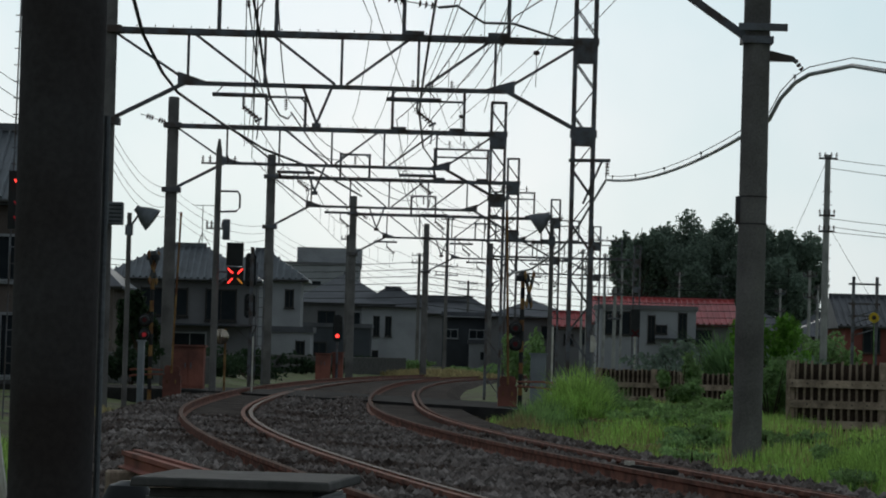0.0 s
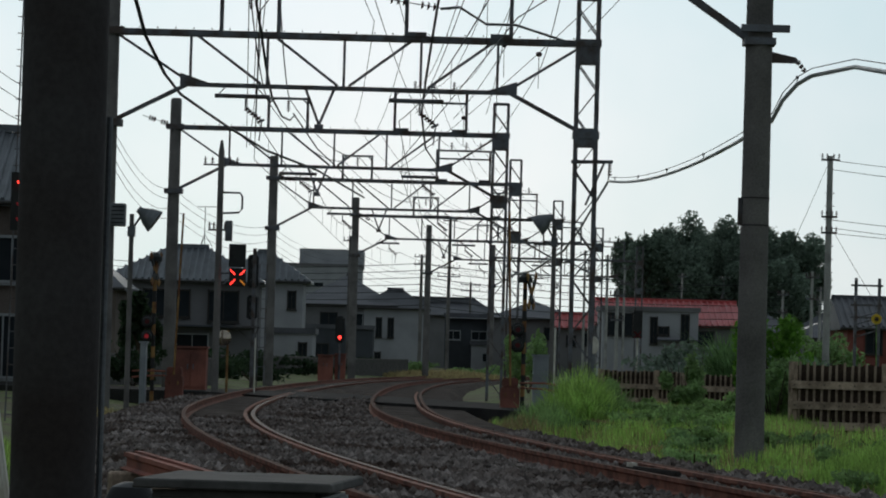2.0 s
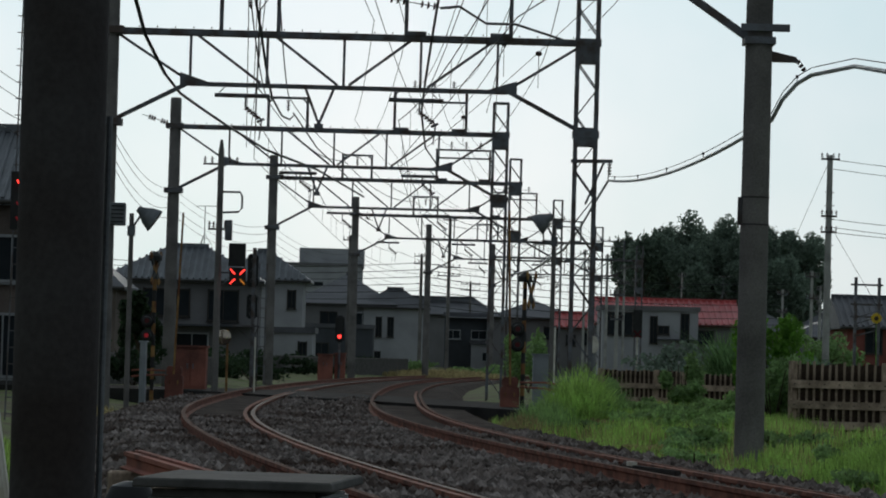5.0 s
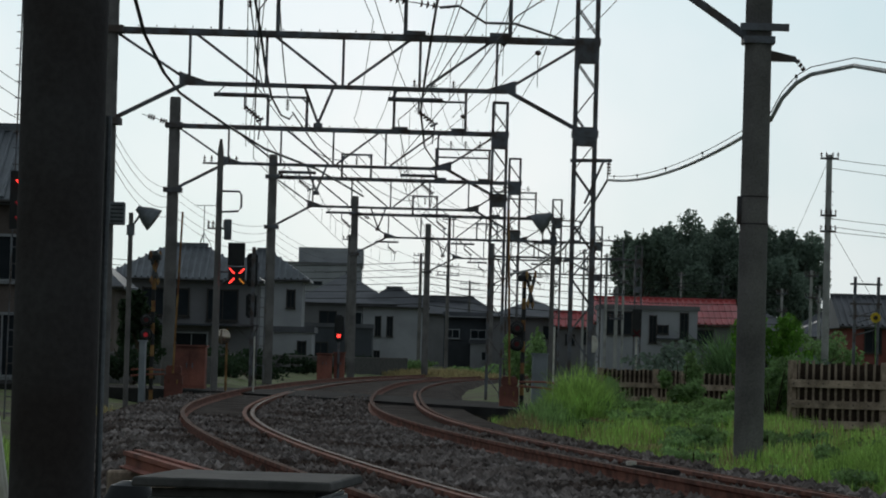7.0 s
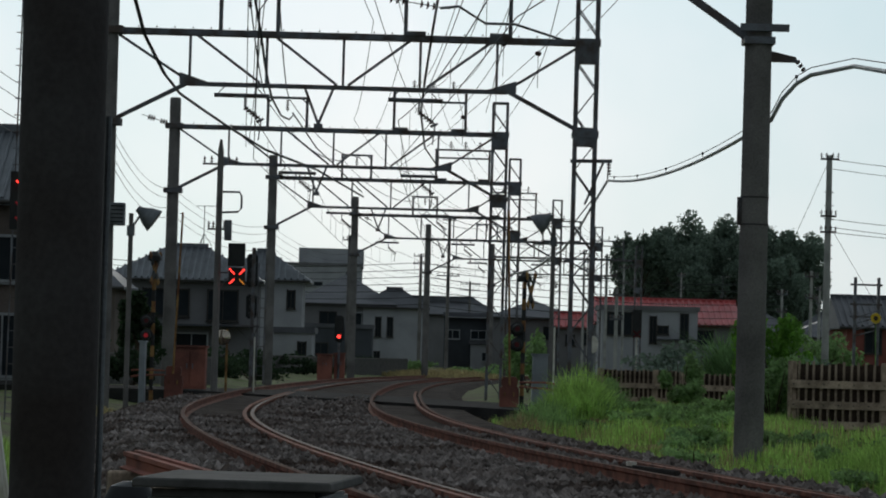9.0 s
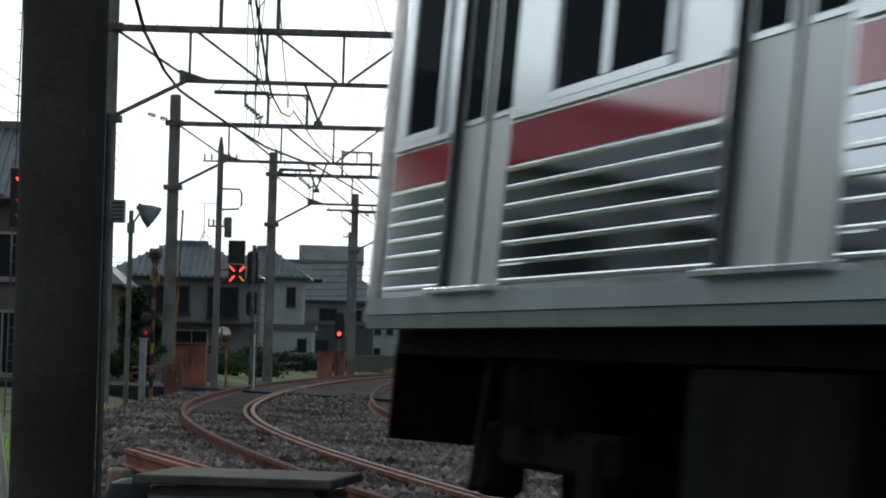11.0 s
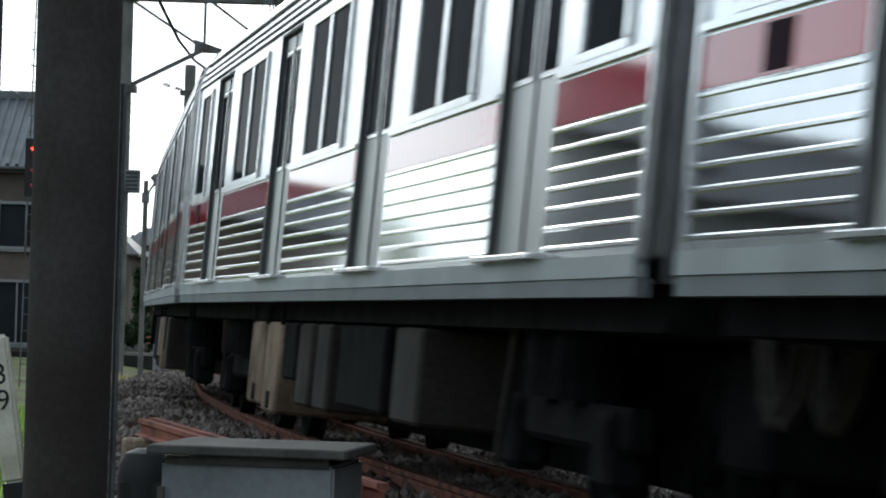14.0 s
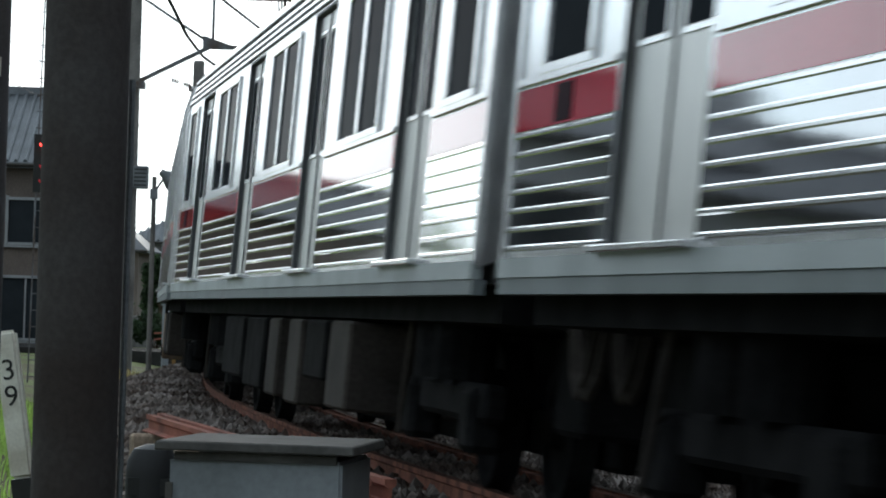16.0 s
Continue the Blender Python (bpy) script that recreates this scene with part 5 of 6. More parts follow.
def fence(x0, y0, x1, y1, zb, zt, step, label, rails=(0.2, 0.5, 0.8)):
    t = thing("fence", label, "fence", group="timber fences along the bank")
    a, b = Vector((x0, y0, 0)), Vector((x1, y1, 0))
    d = b - a
    yaw = math.atan2(d.y, d.x)
    bm = B()
    box(bm, 0.04, 0.035, zt - zb)
    bevel(bm, 0.006, 1)
    first = part("picket", bm, TIMBER, t)
    bm = B()
    box(bm, step * 0.86, 0.025, zt - zb - 0.02)
    board = part("board", bm, BOARD, t, "dark backing board standing for shaded gaps")
    n = int(d.length / step)
    rnd = random.Random(int(x0 * 100))
    for k in range(n + 1):
        p = a + d * (k / n)
        M = Matrix.Translation((p.x, p.y, (zb + zt) / 2 + rnd.uniform(-0.03, 0.03))) @ Matrix.Rotation(yaw + rnd.uniform(-0.05, 0.05), 4, "Z") @ Matrix.Rotation(rnd.uniform(-0.02, 0.02), 4, "Y")
        if k == 0:
            first.matrix_basis = M
        else:
            shared("picket", first, t, M)
        if k < n:
            p = a + d * ((k + 0.5) / n)
            M = Matrix.Translation((p.x, p.y + 0.06, (zb + zt) / 2 + rnd.uniform(-0.03, 0.02))) @ Matrix.Rotation(yaw, 4, "Z")
            if k == 0:
                board.matrix_basis = M
            else:
                shared("board", board, t, M)
    nrm = Vector((d.y, -d.x, 0)).normalized()
    if nrm.y > 0:
        nrm = -nrm
    for f in rails:
        bm = B()
        z = zb + (zt - zb) * f
        bar(bm, a + nrm * 0.05 + Vector((0, 0, z)), b + nrm * 0.05 + Vector((0, 0, z)), 0.045, 0.13)
        r = part("rail", bm, TIMBER, t)
        for k in range(0, n, 2):
            p = a + d * ((k + 0.5) / n) + nrm * 0.075
            bm = B()
            box(bm, 0.02, 0.02, 0.02, (p.x, p.y, z))
            part("bolt", bm, BLACK, r)
    for k in range(int(d.length / 1.6) + 1):
        p = a + d * min(1, k * 1.6 / d.length) - nrm * 0.06
        bm = B()
        box(bm, 0.14, 0.12, zt - zb + 0.35, (p.x, p.y, (zb + zt) / 2 - 0.15))
        part("post", bm, TIMBER, t)


fence(5.93, 56, 10.4, 54.4, -0.26, 1.02, 0.125, "weathered brown picket fence with three bolted rails", (0.19, 0.45, 0.72))
fence(5.5, 75, 6.95, 74, -0.35, 0.72, 0.13, "weathered brown picket fence among shrubs", (0.35, 0.7))
fence(4.22, 88, 6.3, 87, -0.35, 0.72, 0.125, "weathered brown picket fence among shrubs", (0.28, 0.62))


# ---------------------------------------------------------------- plants
LEAF_GRASS = leafmat("fresh_grass", (0.33, 0.50, 0.12))
LEAF_DRY = leafmat("yellowing_grass", (0.38, 0.31, 0.15))
LEAF_BUSH = leafmat("bush_leaf", (0.22, 0.34, 0.13))
LEAF_REED = leafmat("reed_leaf", (0.18, 0.31, 0.12))
# leaf colour raised and greyed to carry the haze over the far grove
LEAF_TREE = leafmat("haze_pale_tree_leaf", (0.18, 0.235, 0.18))
# shaded copy of the bush leaf: the shade is put into its colour
LEAF_DARK = leafmat("shade_dark_shrub_leaf", (0.035, 0.06, 0.028))
LEAF_WEED = leafmat("weed_leaf", (0.24, 0.37, 0.13))
BARK = mat("grey_brown_bark", (0.08, 0.06, 0.045), 0.95, 0, 0.3, 3, 0.01, 20)
rng = np.random.default_rng(11)


def blades(name, label, count, place, h0, h1, w, material, lean=0.35):
    """A stand of bent grass blades; place(i) gives a foot."""
    V, F = [], []
    n = 0
    for i in range(count):
        x, y, z, k = place(i)
        h = rng.uniform(h0, h1) * k
        a = rng.uniform(0, 2 * math.pi)
        l = rng.uniform(0.05, lean) * h
        dx, dy = math.cos(a) * l, math.sin(a) * l
        ux, uy = -math.sin(a) * w / 2, math.cos(a) * w / 2
        V += [(x - ux, y - uy, z), (x + ux, y + uy, z), (x + dx * 0.35 - ux * 0.8, y + dy * 0.35 - uy * 0.8, z + h * 0.6), (x + dx * 0.35 + ux * 0.8, y + dy * 0.35 + uy * 0.8, z + h * 0.6), (x + dx, y + dy, z + h * (1 - 0.25 * l / h))]
        F += [(n, n + 1, n + 3, n + 2), (n + 2, n + 3, n + 4)]
        n += 5
    ob = raw(name, V, F, material)
    return tagged(ob, label, "grass", kind="stuff")


def strip(s0, s1, o0, o1, dens=None):
    def f(i):
        while True:
            s, o = rng.uniform(s0, s1), rng.uniform(o0, o1)
            p, _ = course(s, o)
            q = noise.noise(Vector((p.x * 0.7, p.y * 0.35, 3.0)))
            if dens is None or q > dens + rng.uniform(-0.25, 0.25):
                return p.x, p.y, bank(p.x, p.y) - 0.02, 0.75 + 0.6 * max(-0.3, q)
    return f


def spot(cx, cy, rx, ry):
    def f(i):
        a, r = rng.uniform(0, 6.283), math.sqrt(rng.random())
        x, y = cx + rx * r * math.cos(a), cy + ry * r * math.sin(a)
        return x, y, bank(x, y) - 0.02, 1.15 - 0.75 * r * r
    return f


blades("grass_bank", "mixed fresh grass on the bank beside the track", 26000, strip(-14, 32, SPACING + 1.9, SPACING + 7.0, 0.10), 0.12, 0.42, 0.02, LEAF_GRASS)
blades("dry_grass", "dry yellowish grass at the ballast's edge", 14000, strip(-14, 34, SPACING + 1.6, SPACING + 6.5, -0.1), 0.1, 0.42, 0.014, LEAF_DRY)
blades("tall_grass", "tall bright green grass clump beside the crossing", 3600, spot(2.75, 66, 0.72, 3.5), 0.4, 1.3, 0.032, LEAF_GRASS, 0.7)
blades("tall_grass", "sloping fresh grass beside the crossing", 2600, spot(2.05, 64, 0.75, 3.0), 0.2, 0.75, 0.028, LEAF_WEED, 0.8)
blades("tall_grass", "loose tall weeds round the lattice post", 1500, spot(3.4, 68, 0.5, 3.0), 0.3, 0.95, 0.035, LEAF_WEED, 0.8)
blades("tall_grass", "low grass tuft at the ballast's edge", 1500, spot(1.55, 62, 0.6, 3.0), 0.2, 0.5, 0.02, LEAF_DRY, 0.5)
blades("tall_grass", "bright green weeds under the pole", 6500, spot(5.2, 37, 1.1, 3.0), 0.25, 0.6, 0.022, LEAF_GRASS, 0.6)
blades("verge_grass", "sunlit yellow-green grass below the poles", 2600, spot(-6.9, 66, 0.9, 4), 0.15, 0.4, 0.03, LEAF_DRY, 0.6)
blades("verge_grass", "green grass left of the line", 5200, spot(-5.2, 34, 2.2, 14), 0.2, 0.5, 0.02, LEAF_GRASS, 0.6)


def leaf_cloud(V, F, lobes, count, size, seed):
    """Small pointed leaves over the skin and inside of several lobes."""
    r = np.random.default_rng(seed)
    for i in range(count):
        cx, cy, cz, rx, ry, rz = lobes[r.integers(len(lobes))]
        v = r.normal(size=3)
        v /= np.linalg.norm(v)
        k = r.uniform(0.55, 1.05) if r.random() < 0.85 else r.uniform(0.2, 0.6)
        k *= 1 + 0.16 * noise.noise(Vector((v[0] * 3 + cx, v[1] * 3 + cy, v[2] * 3 + cz)))
        p = np.array((cx + v[0] * rx * k, cy + v[1] * ry * k, cz + v[2] * rz * k))
        a = r.normal(size=3)
        a /= np.linalg.norm(a)
        b = np.cross(a, r.normal(size=3))
        b /= np.linalg.norm(b)
        s = size * r.uniform(0.6, 1.4)
        n = len(V)
        V += [tuple(p - a * s), tuple(p + b * s * 0.5), tuple(p + a * s), tuple(p - b * s * 0.5)]
        F.append((n, n + 1, n + 2, n + 3))


def tree(x, y, z0, h, r, seed, label, leaf=0.42, count=2600, material=None):
    t = thing("tree", label, "tree", group="trees of the grove")
    rr = random.Random(seed)
    bm = B()
    lathe(bm, [(0.32, z0 - 0.3), (0.24, z0 + h * 0.3), (0.12, z0 + h * 0.65), (0.04, z0 + h * 0.9)], 9, Matrix.Translation((x, y, 0)))
    for k in range(7):
        a = rr.uniform(0, 6.28)
        z = z0 + h * rr.uniform(0.3, 0.65)
        bar(bm, (x, y, z), (x + r * 0.7 * math.cos(a), y + r * 0.7 * math.sin(a), z + h * rr.uniform(0.1, 0.25)), 0.2, 0.06, seg=6)
    part("trunk", bm, BARK, t)
    lobes = []
    for k in range(9):
        a, q = rr.uniform(0, 6.28), rr.uniform(0.1, 0.75)
        lobes.append((x + r * q * math.cos(a), y + r * q * math.sin(a), z0 + h * rr.uniform(0.45, 0.86), r * rr.uniform(0.35, 0.55), r * rr.uniform(0.35, 0.55), h * rr.uniform(0.11, 0.19)))
    V, F = [], []
    leaf_cloud(V, F, lobes, count, leaf, seed)
    raw("crown", V, F, material or LEAF_TREE, t)
    return t


grove = [(25.6, 425, 18.4, 3.4), (28.6, 432, 18.2, 3.6), (32.4, 428, 19.0, 4.2), (36.0, 434, 18.7, 4.0), (39.5, 428, 17.5, 4.2), (43.0, 433, 17.6, 4.1), (46.0, 428, 17.6, 3.4), (47.6, 432, 15.6, 2.6),
         (27.0, 445, 15, 3.8), (34.0, 446, 17, 5), (41, 446, 15.5, 5), (24.6, 436, 16.4, 2.4), (46.4, 440, 15.6, 2.8), (29.5, 440, 17.2, 4.0), (31, 420, 15, 4.2), (44, 420, 13.5, 3.4), (38, 422, 14, 4.0)]
for i, (tx, ty, th_, tr) in enumerate(grove):
    tree(tx, ty, -0.5, th_ * 1.11, tr, 20 + i, "tall dark broadleaf tree in a dense grove", 0.27, 8500)
# the last five trees are unseen, added to shape the train's reflections
for i, (tx, ty, th_, tr) in enumerate(((-10.8, 120, 3.6, 0.75), (-17, 128, 3.2, 1.5), (-15.6, 126, 2.6, 1.2), (-18.5, 73.5, 5.2, 0.75), (-18.2, 41.4, 4.9, 0.8), (-21.6, 42.4, 5.4, 1.2), (-29, 56, 7.8, 2.6), (-31, 26, 7, 3))):
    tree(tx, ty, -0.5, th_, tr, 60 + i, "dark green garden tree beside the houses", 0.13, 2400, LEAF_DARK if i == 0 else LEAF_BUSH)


def bush(x, y, rx, ry, h, seed, label, material, leaf, count):
    t = thing("bush", label, "bush", group="bushes on the bank")
    rr = random.Random(seed)
    z0 = bank(x, y)
    bm = B()
    for k in range(7):
        a = rr.uniform(0, 6.28)
        bar(bm, (x, y, z0 - 0.05), (x + rx * 0.7 * math.cos(a), y + ry * 0.7 * math.sin(a), z0 + h * rr.uniform(0.5, 0.9)), 0.04, 0.015, seg=5)
    part("stem", bm, BARK, t)
    lobes = [(x + rx * rr.uniform(-0.85, 0.85), y + ry * rr.uniform(-0.85, 0.85), z0 + h * rr.uniform(0.2, 0.82), rx * rr.uniform(0.25, 0.45), ry * rr.uniform(0.25, 0.45), h * rr.uniform(0.15, 0.28)) for _ in range(11)]
    V, F = [], []
    leaf_cloud(V, F, lobes, count, leaf, seed)
    raw("foliage", V, F, material, t)


bush(5.95, 59, 0.7, 0.9, 2.0, 1, "bright green leafy bush behind the fence", leafmat("sunlit_leaf", (0.14, 0.30, 0.045)), 0.07, 2600)
bush(5.72, 57, 0.42, 0.8, 1.3, 2, "dark green bush beside the fence", LEAF_BUSH, 0.06, 1800)
wr = random.Random(8)
WEEDS = (("low green weeds on the bank", LEAF_BUSH), ("low pale weeds and dry stalks on the bank", LEAF_DRY), ("low spreading dark weeds on the bank", LEAF_REED))
for k in range(22):
    ws, wo = wr.uniform(-6, 30), wr.uniform(SPACING + 2.6, SPACING + 5.2)
    wp = course(ws, wo)[0]
    wl_, wm_ = WEEDS[(0, 0, 2, 0, 1)[k % 5]]
    bush(wp.x, wp.y, wr.uniform(0.3, 0.6), wr.uniform(0.5, 1.1), wr.uniform(0.18, 0.36), 100 + k, wl_, wm_, 0.035, 800)
for k, (bx_, by_, br_, bry_, bh_) in enumerate(((3.6, 65, 0.6, 1.6, 0.42), (4.4, 62, 0.7, 1.5, 0.45), (4.9, 57.5, 0.5, 1.2, 0.5), (4.3, 54, 0.6, 1.4, 0.42), (3.8, 58, 0.7, 1.5, 0.45), (5.3, 63.5, 0.5, 1.5, 0.4), (4.2, 70, 0.5, 1.2, 0.45), (4.1, 50, 0.5, 1.2, 0.34), (4.7, 47, 0.4, 1.2, 0.28), (3.0, 68, 0.5, 1.6, 0.5), (5.6, 60.5, 0.35, 0.8, 0.8))):
    bush(bx_, by_, br_, bry_, bh_, 200 + k, "rough green weeds growing on the bank", LEAF_WEED, 0.05, 1700)
bush(5.2, 71.5, 0.45, 0.8, 1.25, 6, "tangled green weeds on the fence", LEAF_BUSH, 0.07, 2000)
bush(3.1, 70, 0.55, 1.2, 1.0, 7, "tangled green weeds round the lattice post", LEAF_BUSH, 0.07, 1600)
bush(8.4, 108, 2.6, 2, 1.9, 8, "dark shrubs behind the fence", LEAF_TREE, 0.12, 2200)
bush(12.5, 120, 2.6, 2, 2.0, 9, "dark shrubs behind the fence", LEAF_TREE, 0.12, 2200)
bush(17.3, 150, 2.2, 2, 3.0, 10, "dark shrubs behind the fence", LEAF_BUSH, 0.14, 2200)
bush(3.2, 120, 0.8, 1.2, 2.2, 11, "climbing shrub beside the line", LEAF_BUSH, 0.1, 1500)
blades("reeds", "clump of long dark green reed leaves by the fence", 520, spot(6.7, 78, 0.5, 1.2), 1.3, 2.2, 0.06, LEAF_REED, 0.75)
blades("reeds", "long leaves rising behind the fence", 260, spot(6.35, 57.6, 0.35, 0.6), 1.0, 1.6, 0.05, LEAF_REED, 0.75)
blades("dry_stalks", "short dry stalks and weeds among the ballast", 2600, spot(-2.35, 70, 0.55, 11), 0.05, 0.2, 0.022, LEAF_DRY, 0.9)
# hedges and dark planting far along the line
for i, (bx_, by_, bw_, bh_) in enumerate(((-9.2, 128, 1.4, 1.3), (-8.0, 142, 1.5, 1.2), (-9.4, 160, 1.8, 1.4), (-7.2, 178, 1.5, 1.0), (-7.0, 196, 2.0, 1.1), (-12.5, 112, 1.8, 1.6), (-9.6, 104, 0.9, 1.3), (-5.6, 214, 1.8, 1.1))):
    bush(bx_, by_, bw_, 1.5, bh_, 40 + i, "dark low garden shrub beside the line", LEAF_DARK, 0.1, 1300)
blades("hedge_grass", "bright verge grass far along the line", 4200, spot(0.4, 215, 4.5, 10), 0.4, 0.8, 0.08, LEAF_DRY, 0.5)
bush(-1.2, 226, 2.6, 2, 1.1, 12, "trimmed green hedge along the line", LEAF_BUSH, 0.12, 1800)
bush(2.6, 226, 2.6, 2, 1.1, 13, "trimmed green hedge along the line", LEAF_BUSH, 0.12, 1800)


def flower():
    t = thing("sunflower", "single yellow sunflower above the fence", "flower")
    x, y, z = 13.6, 104, 2.5
    bm = B()
    bar(bm, (x + 0.05, y, bank(x, y)), (x, y, z), 0.04, seg=6)
    part("stem", bm, LEAF_BUSH, t)
    bm = B()
    lathe(bm, [(0.07, 0), (0.06, 0.03), (0.001, 0.04)], 12, Matrix.Translation((x, y - 0.05, z)) @ Matrix.Rotation(radians(90), 4, "X"))
    part("disc", bm, BARK, t)
    for k in range(14):
        a = k * math.pi / 7
        bm = B()
        M = Matrix.Translation((x + 0.11 * math.cos(a), y - 0.05, z + 0.11 * math.sin(a))) @ Matrix.Rotation(-a, 4, "Y")
        box(bm, 0.11, 0.01, 0.05, (0, 0, 0), M)
        part("petal", bm, mat("petal_yellow", (0.75, 0.5, 0.03), 0.6, 0, 0.1, 5) if k == 0 else bpy.data.materials["petal_yellow"], t)


flower()


def sign_post(x, y, z, label):
    t = thing("line_sign", label, "sign", group="signs along the line")
    bm = B()
    bar(bm, (x, y, -0.5), (x, y, z + 0.7), 0.06, seg=8)
    part("post", bm, WHITE, t)
    bm = B()
    box(bm, 0.3, 0.06, 0.9, (x, y - 0.06, z + 0.35))
    b = part("board", bm, BLACK, t)
    for s in (-1, 1):
        bm = B()
        bar(bm, (x - 0.12, y - 0.1, z - 0.12 * s), (x + 0.12, y - 0.1, z + 0.12 * s), 0.05)
        part("cross_bar", bm, LENS_DARK, b)


sign_post(6.49, 110, 1.84, "black signal with a dark red cross on a white post")


def oval_mirror(x, y, z):
    t = thing("oval_mirror", "pale oval mirror on a thin post", "mirror")
    bm = B()
    bar(bm, (x, y, -0.5), (x, y, z), 0.05, seg=8)
    part("post", bm, GALV, t)
    bm = B()
    lathe(bm, [(0.17, 0), (0.18, 0.03), (0.001, 0.05)], 18, Matrix.Translation((x, y - 0.05, z)) @ Matrix.Diagonal((0.7, 1, 1.3, 1)) @ Matrix.Rotation(radians(90), 4, "X"))
    part("face", bm, WHITE, t)


oval_mirror(4.14, 90, 1.37)


def white_box(x, y, z0, z1, w):
    t = thing("control_box", "pale grey control cabinet beside the crossing", "cabinet", group="cabinets by the crossing")
    bm = B()
    box(bm, w, 0.4, z1 - z0, (x, y, (z0 + z1) / 2))
    bevel(bm, 0.02, 1)
    part("body", bm, CABINET, t)
    bm = B()
    box(bm, w + 0.06, 0.46, 0.04, (x, y, z1))
    part("top", bm, CABINET, t)


white_box(2.35, 78, -0.5, 1.05, 0.36)
white_box(-7.06, 79, -0.5, 1.1, 0.14)


# ---------------------------------------------------------------- train
PLAQUE = mat("navy_plaque", (0.03, 0.012, 0.02), 0.5, 0, 0.1, 3, spec=0.005)
SKIRT = mat("dark_grey_skirt_paint", (0.16, 0.18, 0.19), 0.5, 0.2, 0.12, 1.5)
CAR_L, CAR_W = 19.5, 1.40          # length of a body, half width
DOORS = [2.77 + 4.811 * k for k in range(4)]          # from the front coupling plane


def car_profile():
    """Right half of the body's cross-section above the sill, from bottom to roof."""
    return [(CAR_W - 0.09, 1.10), (CAR_W - 0.09, 1.2), (CAR_W - 0.09, 3.03), (CAR_W, 3.032), (CAR_W, 3.06), (CAR_W - 0.02, 3.14), (CAR_W - 0.06, 3.30), (CAR_W - 0.16, 3.46), (CAR_W - 0.34, 3.58), (CAR_W - 0.7, 3.67), (0, 3.72)]


